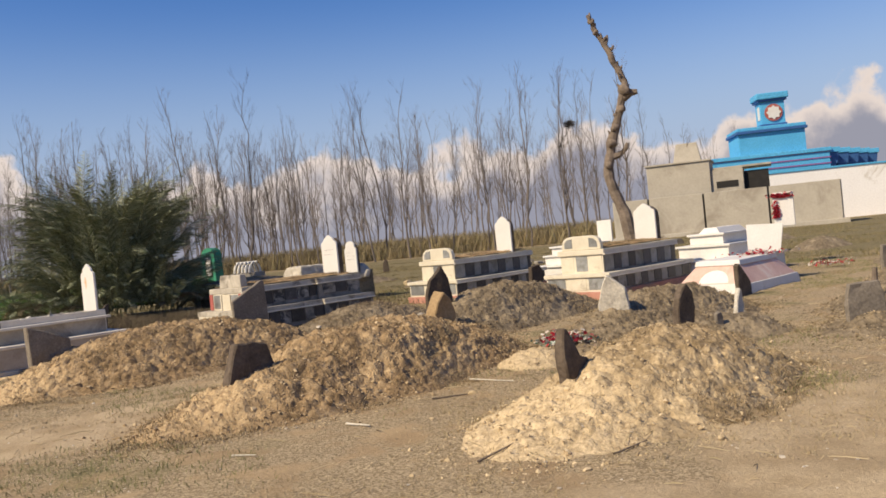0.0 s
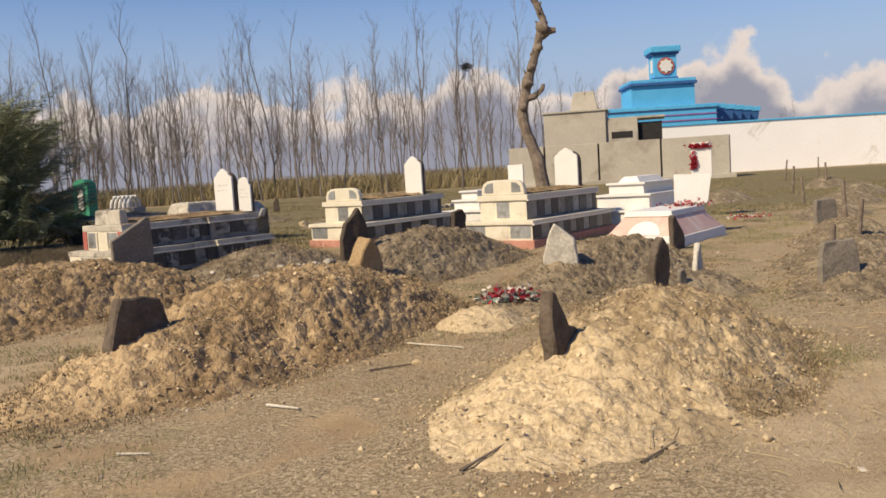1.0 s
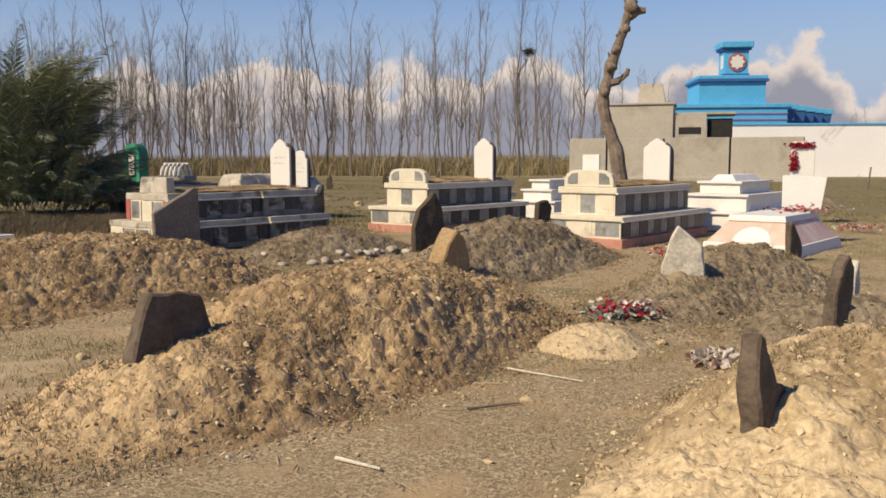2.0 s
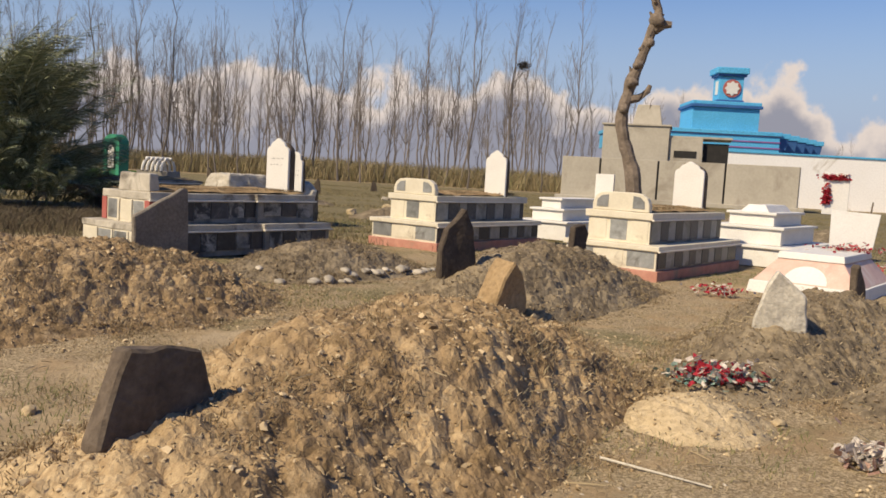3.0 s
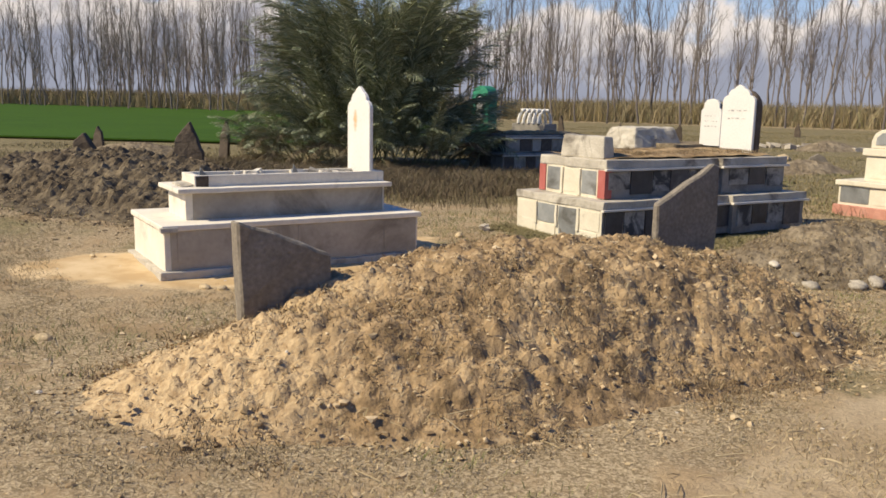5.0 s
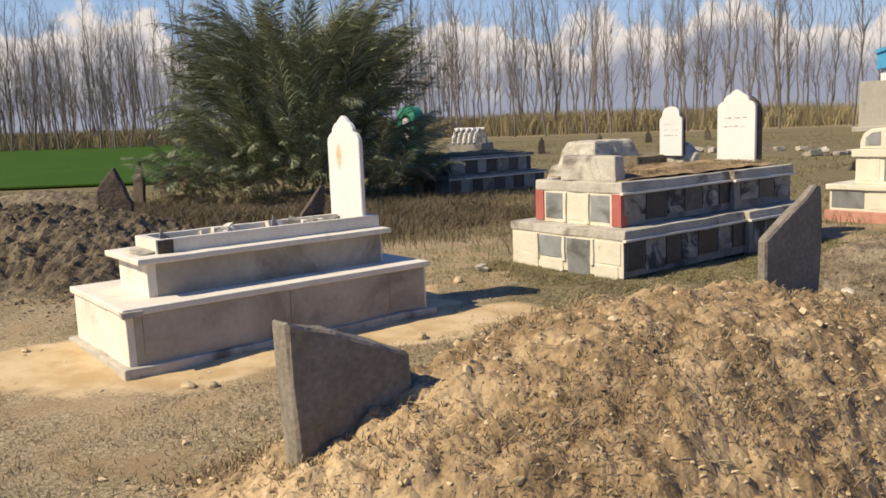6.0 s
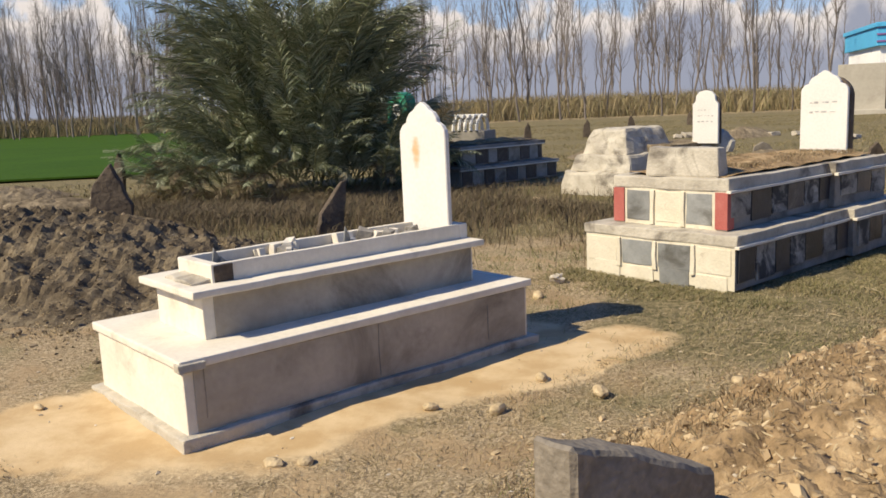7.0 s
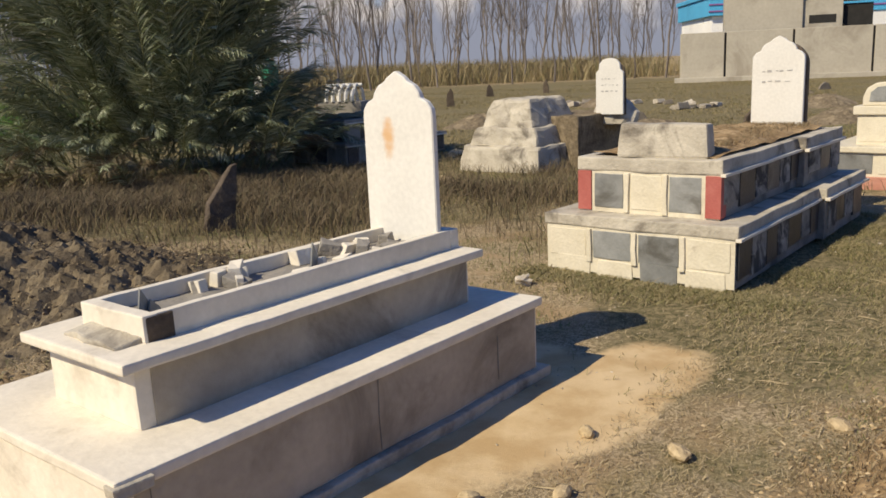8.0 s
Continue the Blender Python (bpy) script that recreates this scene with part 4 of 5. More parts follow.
# loose cushion block on its foot
bm = worn(box(0.0, 0.16, 0.0, 0.68, 0.0, 0.25, 0.022, taper=0.012), 3, 0.014, 6, 4)
solo("cushion_block", bm, M_DIRTY, "weathered cream plaster block lying on a tomb", "block", pose(*local(-3.99, 13.98, 0.24, 0.30), 0.835, 0, 0, TOMB_TURN + 2))
stele("tombstone", "white marble headstone with stepped ogee head and faint writing", 0.46, 0.86, 0.045, M_WHITE, -2.74, 16.40, 0.83, -36, "ogee", lines=2, backing=0.10)
tiled_tomb(-0.22, 17.30, 3.2, 1.45, "cream tiled stepped tomb with an arched foot panel", TIERS_C, M_CEMENT, M_CREAM, 5, 0.12, 0.004)
stele("tombstone", "white marble headstone with stepped ogee head", 0.46, 0.88, 0.05, M_WHITE, 0.92, 19.44, 0.90, -38, "ogee", lines=0, backing=0.07)
tiled_tomb(2.70, 14.62, 3.2, 1.40, "cream tiled stepped tomb with an arched foot panel", TIERS_C, M_CEMENT, M_CREAM, 7, 0.12, 0.004)
stele("tombstone", "white marble headstone with stepped ogee head", 0.50, 0.81, 0.05, M_WHITE, 3.89, 17.12, 0.90, -38, "ogee", lines=0, backing=0.12)


def plain_stepped(x, y, L, W, levels, label, mats, turn=TOMB_TURN, seed=1, rough_amount=0.005, bevel=0.012):
    """levels: (bottom, top, inset, taper, ledge)."""
    ob = thing("tomb", label, "tomb", frame_at(x, y, turn), "stepped tombs")
    for i, (z0, z1, inset, taper, ledge) in enumerate(levels):
        part("tier", worn(box(inset, L - inset, inset, W - inset, z0, z1 - (ledge and 0.04), bevel, taper=taper), 3, rough_amount, 6, seed + i), mats[i % len(mats)], ob)
        if ledge:
            part("ledge", worn(box(inset - 0.05, L - inset + 0.05, inset - 0.05, W - inset + 0.05, z1 - 0.045, z1, 0.01), 3, rough_amount, 7, seed + i), M_WHITE, ob)
    return ob


# white stepped tomb behind the cream one, with a square panel
plain_stepped(2.60, 20.9, 2.6, 1.2, [(0, 0.40, 0, 0, 1), (0.40, 0.66, 0.22, 0, 1), (0.66, 0.88, 0.36, 0, 1)], "white stepped marble tomb with thin ledges", [M_WHITE], seed=3)
stele("tombstone", "square white marble headstone", 0.46, 0.58, 0.06, M_WHITE, 3.75, 22.6, 0.88, -40, "flat", lines=0)
# pink tomb with sloping sides
pink = plain_stepped(4.83, 13.22, 2.15, 1.40, [(-0.05, 0.14, 0.0, 0.03, 0), (0.14, 0.44, 0.06, 0.24, 0), (0.44, 0.53, 0.28, 0.02, 0)], "pink and white marble tomb with sloping sides", [M_WHITE, M_PINK, M_WHITE], seed=5, rough_amount=0.003)
bm = outline([(-0.3, 0), (0.28, 0), (0.36, 0.52), (-0.3, 0.55)], 0.06, 0.006)
half_disc = [(0.27 * math.cos(math.pi * k / 14), 0.27 * math.sin(math.pi * k / 14)) for k in range(15)]
part("arch_inlay", outline(half_disc, 0.008, 0), M_WHITE, pink, "white half-round marble inlay").matrix_basis = pose(0.075, 0.70, 0.155, -38.7, 0, -90)
solo("tombstone", bm, M_WHITE, "slanted blank white marble slab headstone", "headstone", pose(5.75, 15.30, 0.53, -10, 0, -20), "white headstones")
# white tomb behind it
plain_stepped(5.7, 17.1, 2.6, 1.7, [(0, 0.36, 0, 0, 1), (0.36, 0.68, 0.26, 0, 1), (0.68, 0.92, 0.46, 0, 1), (0.92, 1.04, 0.60, 0.1, 0)], "white stepped marble tomb with grey sides", [M_WHITE], seed=8)
rw = thing("tombstone", "white headstone hung with a red garland", "headstone", pose(7.58, 19.5, 0.9, 0, 0, -25), "white headstones")
part("slab", outline(stele_points(0.46, 0.80, "flat"), 0.08, 0.008), M_WHITE, rw)


def petals(n, rx, ry, rz, mat_seed, size=0.03):
    r = random.Random(mat_seed)
    bm = bmesh.new()
    for _ in range(n):
        c = Vector((r.gauss(0, rx), r.gauss(0, ry), abs(r.gauss(0, rz))))
        a, b = Vector((r.uniform(-1, 1), r.uniform(-1, 1), r.uniform(-0.4, 0.8))), Vector((r.uniform(-1, 1), r.uniform(-1, 1), r.uniform(-0.4, 0.8)))
        a, b = a.normalized() * size, b.normalized() * size
        h = a.cross(b).normalized() * size * 0.25
        vs = [bm.verts.new(c + d) for d in (a, b, -a + h, -b + h)]
        bm.faces.new((vs[0], vs[1], vs[2]))
        bm.faces.new((vs[0], vs[2], vs[3]))
        bm.faces.new((vs[0], vs[3], vs[1]))
        bm.faces.new((vs[1], vs[3], vs[2]))
    return bm


g1 = part("garland", petals(320, 0.11, 0.02, 0.045, 1, 0.032), M_FLOWER_RED, rw, "faded red flower garland")
g1.location = (-0.02, -0.06, 0.68)
g2 = part("garland", petals(260, 0.035, 0.02, 0.19, 2, 0.032), M_FLOWER_RED, rw, "faded red flower garland")
g2.location = (-0.17, -0.06, 0.2)
for g in (g1, g2):
    g["kind"] = "stuff"


def bouquet(x, y, z, spread, label, seed, n=90, foil=True):
    ob = thing("flower_offering", label, "flowers", pose(x, y, max(z, surface(x, y) + 0.02)), "flower offerings")
    part("red_cloth", petals(n // 2, spread * 0.8, spread * 0.5, 0.05, seed, 0.03), M_FLOWER_RED, ob, "red cloth petals")["kind"] = "stuff"
    part("white_cloth", petals(n // 2, spread, spread * 0.6, 0.05, seed + 1, 0.028), M_FLOWER_WHITE, ob, "white cloth petals")["kind"] = "stuff"
    if foil:
        part("foil", petals(n // 2, spread * 1.1, spread * 0.7, 0.04, seed + 2, 0.02), M_TINSEL, ob, "green and silver foil")["kind"] = "stuff"


bouquet(1.36, 8.62, 0.0, 0.13, "faded red and white cloth flowers on a pale heap", 11, 520)
bouquet(3.12, 13.3, 0.04, 0.18, "red and white cloth flowers on the ground", 21, 160, False)
bouquet(5.45, 14.75, 0.53, 0.26, "row of red flowers on a pink tomb", 31, 200, False)
bouquet(7.7, 17.4, 0.04, 0.25, "red cloth flowers lying on the ground", 41, 150, False)
scraps = thing("cloth_scraps", "crumpled whitish and pink cloth scraps on the ground", "cloth", pose(1.70, 7.33, surface(1.70, 7.33) + 0.015))
part("white_cloth", petals(150, 0.09, 0.07, 0.04, 51, 0.035), M_FLOWER_WHITE, scraps, "white cloth scraps")["kind"] = "stuff"
part("pink_cloth", petals(50, 0.08, 0.07, 0.04, 52, 0.03), M_PINK, scraps, "pink cloth scraps")["kind"] = "stuff"

# rough plaster tomb behind the weathered one
plain_stepped(-4.40, 20.50, 1.75, 1.45, [(-0.05, 0.36, 0.0, 0.05, 0), (0.34, 0.62, 0.12, 0.08, 0), (0.60, 1.02, 0.25, 0.14, 0)], "rough whitish plastered stepped tomb, weathered and rounded", [M_DIRTY], seed=12, rough_amount=0.04, bevel=0.05)
bm = worn(box(0, 1.6, 0, 0.95, -0.05, 0.74, 0.03), 3, 0.02, 6, 3)
solo("tomb", bm, M_DARKSOIL, "brown cement box tomb with a flat top", "tomb", frame_at(-3.75, 21.0, TOMB_TURN), "stepped tombs")
stele("tombstone", "small white rounded marble headstone with faint writing", 0.44, 0.84, 0.05, M_WHITE, -3.17, 21.5, 0.72, -36, "shouldered", lines=3, backing=0.05)
bm = bmesh.new()
bmesh.ops.create_icosphere(bm, subdivisions=3, radius=0.5)
for v in bm.verts:
    v.co = Vector((v.co.x * 0.75, v.co.y * 0.45, max(-0.1, v.co.z * 0.6))) * (1 + 0.15 * noise.noise(v.co * 4))
solo("plaster_hump", bm, M_DIRTY, "lumpy grey plaster hump round a headstone's foot", "plaster", pose(-3.04, 21.72, 0.66, 0, 0, -36))
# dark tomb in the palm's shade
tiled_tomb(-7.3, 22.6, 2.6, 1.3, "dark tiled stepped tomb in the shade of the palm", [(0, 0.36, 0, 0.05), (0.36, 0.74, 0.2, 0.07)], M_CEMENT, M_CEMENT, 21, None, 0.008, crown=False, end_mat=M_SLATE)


# green-painted arched grave marker
kiosk = thing("grave_marker", "green-painted arched grave shelter with a white plaque", "grave marker", pose(-9.95, 30.4, 0, 0, 0, -30))
part("back", outline(stele_points(0.66, 1.84, "round"), 0.30, 0.03), M_GREENPAINT, kiosk)
arch = stele_points(0.70, 1.90, "round")
inner = stele_points(0.40, 1.66, "round")
bm = bmesh.new()
rings = [[bm.verts.new((x, y, z)) for x, z in pts] for y in (-0.22, 0.16) for pts in (arch, inner)]
for k in range(len(arch) - 1):
    for p, q in ((rings[0], rings[1]), (rings[1], rings[3]), (rings[2], rings[0]), (rings[3], rings[2])):
        bm.faces.new((p[k], p[k + 1], q[k + 1], q[k]))
bmesh.ops.recalc_face_normals(bm, faces=bm.faces[:])
part("arch", bm, M_GREENARCH, kiosk, "bright green arched surround")
part("plaque", outline(stele_points(0.26, 0.72, "round"), 0.04, 0.004), M_WHITE, kiosk, "white arched plaque").location = (-0.03, -0.19, 0.86)
rack = thing("grave_marker", "white hooped cradle-shaped marker behind the palm", "grave marker", pose(-7.65, 27.0, 0.0, 0, 0, -20))
part("base", box(-0.5, 0.5, -0.3, 0.3, -0.05, 0.9, 0.03), M_CEMENT, rack)
for i in range(5):
    hv, hf = [], []
    limb(hv, hf, [Vector((-0.30 + 0.15 * i, 0.30 * math.cos(math.pi * k / 8), 0.9 + 0.34 * math.sin(math.pi * k / 8))) for k in range(9)], [0.04] * 9, 6)
    new("hoop", from_arrays("hoop", hv, hf, M_WHITE)).parent = rack
hv, hf = [], []
limb(hv, hf, [Vector((-0.42, 0, 1.24)), Vector((0.42, 0, 1.24))], [0.03, 0.03], 6)
new("ridge_bar", from_arrays("ridge_bar", hv, hf, M_WHITE)).parent = rack

# far dark stones and field stones
FAR_STONES = [(-9.95, 15.4, 0.42, 0.72, 1), (-13.8, 22.2, 0.34, 0.98, 2), (-11.0, 14.6, 0.32, 0.36, 14), (-13.2, 20.4, 0.14, 0.45, 3), (-18.5, 23.6, 0.35, 0.7, 4), (-7.2, 41, 0.3, 0.8, 5), (-4.9, 41.8, 0.3, 0.8, 6), (-2.7, 50, 0.35, 0.7, 7),
              (0.3, 52, 0.3, 0.8, 8), (-10.2, 44, 0.3, 1.0, 9), (9.9, 42.2, 0.6, 0.4, 11), (-0.6, 30, 0.5, 0.35, 12), (1.3, 27.5, 0.35, 0.4, 13)]
for fx, fy, fw, fh, fs in FAR_STONES:
    r = random.Random(fs)
    pts = [(-fw / 2, -0.15), (fw / 2, -0.15), (fw * 0.52, fh * 0.4), (fw * r.uniform(0.2, 0.4), fh * 0.8), (fw * r.uniform(-0.1, 0.1), fh), (-fw * 0.4, fh * 0.7), (-fw * 0.5, fh * 0.3)]
    rough_stone(pts, 0.09, M_GREYSTONE if fw >= 0.5 else M_STONE if fs != 3 else M_PALESTONE, "dark pointed fieldstone headstone far among graves", fx, fy, surface(fx, fy) - 0.08, r.uniform(-25, 25), r.uniform(-5, 5), fs * 3.1)

# low heaps of pale rubble between the far graves
r = random.Random(61)
for i in range(34):
    hx, hy = (0.3 + r.gauss(0, 0.9), 38.5 + r.gauss(0, 0.5)) if i < 20 else (2.2 + r.gauss(0, 0.4), 34.3 + r.gauss(0, 0.3))
    q = r.uniform(0.09, 0.24)
    bm = worn(box(-q, q, -q * 0.7, q * 0.7, -q * 0.4, q * 0.45, 0.02), 1, q * 0.25, 7, i)
    solo("rubble_stone", bm, M_PEBBLE if i % 3 else M_GREYSTONE, "pale broken stone in a low rubble heap", "rubble", pose(hx, hy, ground_height(hx, hy) + q * 0.3, r.uniform(-20, 20), r.uniform(-20, 20), r.uniform(0, 180)), "rubble heap")

# wooden posts on the open side
for px, py, ph, pl in ((7.04, 12.1, 0.62, 4), (8.42, 14.94, 0.78, -3), (5.3, 9.7, 0.5, 2), (13.5, 27.0, 0.9, 3), (16.5, 30.5, 0.9, -2), (19.6, 39.9, 1.0, 5), (24.4, 45.9, 1.0, 0), (11.0, 21.5, 0.7, -4)):
    bm = bmesh.new()
    bmesh.ops.create_cone(bm, cap_ends=True, segments=8, radius1=0.045, radius2=0.035, depth=ph + 0.1)
    worn(bm, 1, 0.012, 6, px)
    solo("post", bm, M_DEADWOOD, "short weathered wooden post in the ground", "post", pose(px, py, (ph - 0.1) / 2, pl, pl * 0.7, 0), "wooden posts")


# ---- stone row and litter ----
r = random.Random(8)
for i in range(24):
    k = i / 23
    x, y = -1.95 + 1.70 * k + r.uniform(-0.08, 0.08), 12.42 + 2.30 * k + r.uniform(-0.10, 0.10)
    if i < 3:
        x, y = x - 0.38 + 0.08 * i, y + 0.42 - 0.2 * i
    s = r.uniform(0.038, 0.072)
    bm = bmesh.new()
    bmesh.ops.create_icosphere(bm, subdivisions=2, radius=1)
    for v in bm.verts:
        v.co = Vector((v.co.x * s * 1.5, v.co.y * s, v.co.z * s * 0.65)) * (1 + 0.25 * noise.noise(v.co * 1.4 + Vector((i, 0, 0))))
    solo("edging_stone", bm, M_PEBBLE, "pale rounded river stone edging a low mound", "stone", pose(x, y, surface(x, y) + s * 0.3, r.uniform(-10, 10), r.uniform(-10, 10), r.uniform(90, 170)), "row of edging stones", smooth=True)


bm = bmesh.new()
bmesh.ops.create_icosphere(bm, subdivisions=3, radius=0.05)
for v in bm.verts:
    v.co = Vector((v.co.x * 1.2, v.co.y * 0.8, v.co.z * 0.7)) * (1 + 0.9 * noise.noise(v.co * 30))
solo("plastic_bag", bm, M_PEBBLE, "crumpled white plastic bag caught in the grass", "litter", pose(-5.35, 14.42, 0.03, 0, 0, 30))
# single clods, sticks and scraps on the ground
CLODS = [(-6.52, 10.70, 0.05), (-6.37, 10.72, 0.04), (-5.39, 11.93, 0.045), (-4.34, 11.82, 0.055), (-5.92, 11.40, 0.045), (-5.58, 11.38, 0.05), (-5.06, 11.64, 0.06), (-8.0, 11.23, 0.035), (-6.60, 9.19, 0.06), (-1.82, 8.88, 0.05),
         (-2.58, 7.51, 0.05), (0.36, 6.52, 0.045), (1.51, 7.97, 0.055), (1.93, 4.15, 0.035), (-5.5, 13.9, 0.06), (-5.76, 20.1, 0.14), (-5.45, 23.6, 0.16), (-2.3, 27.1, 0.2), (-1.4, 30.7, 0.22)]
for i, (x, y, q) in enumerate(CLODS):
    q *= 0.8
    bm = bmesh.new()
    bmesh.ops.create_icosphere(bm, subdivisions=2, radius=q)
    for v in bm.verts:
        v.co = Vector((v.co.x * 1.25, v.co.y * 0.85, v.co.z * 0.7)) * (1 + 0.6 * noise.noise(v.co * 14 / max(1, q * 12) + Vector((i * 5, 0, 0))))
    solo("clod", bm, M_HEAP, "pale clod of dry earth lying on the ground", "clod", pose(x, y, surface(x, y) + q * 0.35, 0, 0, i * 47), "single clods")
for i, (xa, ya, xb, yb, q, mt) in enumerate(((0.30, 7.26, 0.73, 6.89, 0.007, M_PALESTONE), (-0.63, 5.53, -0.42, 5.38, 0.010, M_PALESTONE), (0.44, 4.07, 0.67, 4.22, 0.009, M_DEADWOOD), (-1.30, 4.73, -1.12, 4.70, 0.007, M_PALESTONE),
                                             (0.0, 6.3, 0.3, 6.45, 0.009, M_DEADWOOD), (1.25, 3.95, 1.48, 4.15, 0.008, M_DEADWOOD))):
    n = 6
    a, b = Vector((xa, ya, surface(xa, ya) + 0.012)), Vector((xb, yb, surface(xb, yb) + 0.014))
    v, f = [], []
    pts = [a.lerp(b, k / n) - a + Vector((noise.noise(Vector((k, i, 0))), noise.noise(Vector((k, i, 5))), 0)) * 0.012 for k in range(n + 1)]
    limb(v, f, pts, [q * (1 - 0.4 * k / n) for k in range(n + 1)], 6)
    ob = new("stick", from_arrays("stick", v, f, mt))
    ob.location = a
    tagged(ob, "dry broken stick lying on the ground", "stick", "sticks")


# ---- trees ----
def poplar(rng, h, name="poplar"):
    """A bare poplar: straight trunk, steep branches and fine twigs."""
    tv, tf, cv, cf = [], [], [], []
    lean = Vector((rng.uniform(-0.05, 0.05), rng.uniform(-0.05, 0.05), 1))
    bend = rng.uniform(-0.6, 0.6)

    def spine(k):
        return Vector((lean.x * k * h + bend * math.sin(k * 3.1), lean.y * k * h + 0.2 * math.sin(k * 5 + bend), k * h))

    ks = [i / 11 for i in range(12)]
    r0 = 0.0056 * h
    wob = [Vector((rng.gauss(0, 0.09), rng.gauss(0, 0.09), 0)) for _ in ks]
    limb(tv, tf, [spine(k) + w for k, w in zip(ks, wob)], [r0 * (1 - 0.94 * k) + 0.004 for k in ks], 6)

    def on(k):
        i = min(10, int(k * 11))
        return spine(k) + wob[i].lerp(wob[i + 1], k * 11 - i)

    for _ in range(int(h * 2.0)):
        k = rng.uniform(0.10, 0.95) ** 0.8
        base = on(k)
        t = rng.uniform(0, 6.28)
        d = Vector((math.cos(t), math.sin(t), rng.uniform(1.3, 3.4))).normalized()
        ln = h * rng.uniform(0.08, 0.30) * (1.15 - 0.75 * k)
        br = r0 * (1 - 0.9 * k) * 0.5
        side = Vector((rng.gauss(0, 0.05), rng.gauss(0, 0.05), 0)) * ln
        pts = [base, base + d * ln * 0.35 + side, base + d * ln * 0.7 + Vector((0, 0, ln * 0.06)), base + d * ln + Vector((0, 0, ln * 0.16)) - side]
        limb(cv, cf, pts, [br, br * 0.7, br * 0.4, 0.004], 3)
        for _ in range(5):
            q = base + d * ln * rng.uniform(0.3, 0.95)
            t2 = rng.uniform(0, 6.28)
            d2 = (d + Vector((math.cos(t2), math.sin(t2), 0.5)) * 0.7).normalized()
            l2 = ln * rng.uniform(0.15, 0.45)
            limb(cv, cf, [q, q + d2 * l2 * 0.6, q + d2 * l2 + Vector((0, 0, 0.12 * l2))], [br * 0.3 + 0.003, 0.006, 0.003], 3)
    ob = thing(name, "tall bare leafless poplar in a plantation row", "tree", None, "poplar plantation")
    t_ob = new("trunk", from_arrays("trunk", tv, tf, M_BARK))
    c_ob = new("crown", from_arrays("crown", cv, cf, M_BARK))
    t_ob.parent = c_ob.parent = ob
    return ob


rng = random.Random(21)
kinds = [poplar(random.Random(100 + i), rng.uniform(12.8, 16.5)) for i in range(12)]
spots = []
for row in range(8):
    x = -95.0
    while x < 30:
        x += (rng.uniform(0.9, 3.6) if rng.random() < 0.85 else rng.uniform(3.5, 6.0)) * (0.62 if x < -24 else 1.0)
        y = 72.0 + row * 6.0 + rng.uniform(-1.3, 1.3) + (0.10 * abs(x + 10) if x < -10 else 0)
        if x > 9.5 and y < 100 and x > 13:
            continue
        spots.append((x + rng.uniform(-0.5, 0.5), y))
spots.sort(key=lambda q: q[1])
far_v, far_f, far_n = [], [], 0
for i, (x, y) in enumerate(spots):
    m = pose(x, y, 0, rng.uniform(-4, 4), rng.uniform(-4, 4), rng.uniform(0, 360))
    s = rng.uniform(0.72, 1.12)
    if i < len(kinds):
        kinds[i].matrix_basis = m
        kinds[i].scale = (s, s, s)
    elif i < 270:
        copy_thing(kinds[i % len(kinds)], m).scale = (s, s, s)
    else:
        # the rows behind stand as one far wood
        turn = np.array((m @ Matrix.Scale(s, 4)))
        for piece in kinds[i % len(kinds)].children:
            co = np.empty(len(piece.data.vertices) * 3)
            piece.data.vertices.foreach_get("co", co)
            co = co.reshape(-1, 3) @ turn[:3, :3].T + turn[:3, 3]
            far_v.append(co)
            far_f += [tuple(k + far_n for k in p.vertices) for p in piece.data.polygons]
            far_n += len(co)
tagged(new("far_poplars", from_arrays("far_poplars", np.concatenate(far_v).tolist(), far_f, M_BARK)), "dense bare poplars in the plantation's far rows", "trees", kind="stuff")
# crow's nest in one of the crowns
nv, nf = [], []
r = random.Random(4)
for _ in range(130):
    c = Vector((r.gauss(0, 0.22), r.gauss(0, 0.22), r.gauss(0, 0.16)))
    d = Vector((r.uniform(-1, 1), r.uniform(-1, 1), r.uniform(-0.4, 0.4))).normalized() * 0.3
    limb(nv, nf, [c - d, c + d], [0.02, 0.015], 3)
nest_ob = new("bird_nest", from_arrays("bird_nest", nv, nf, M_DARK))
nest_ob.location = (8.85, 80.0, 11.05)
tagged(nest_ob, "dark ragged twig nest high in a poplar", "nest")
nest_tree = copy_thing(kinds[2], pose(8.7, 80.1, 0, 0, 0, 40))


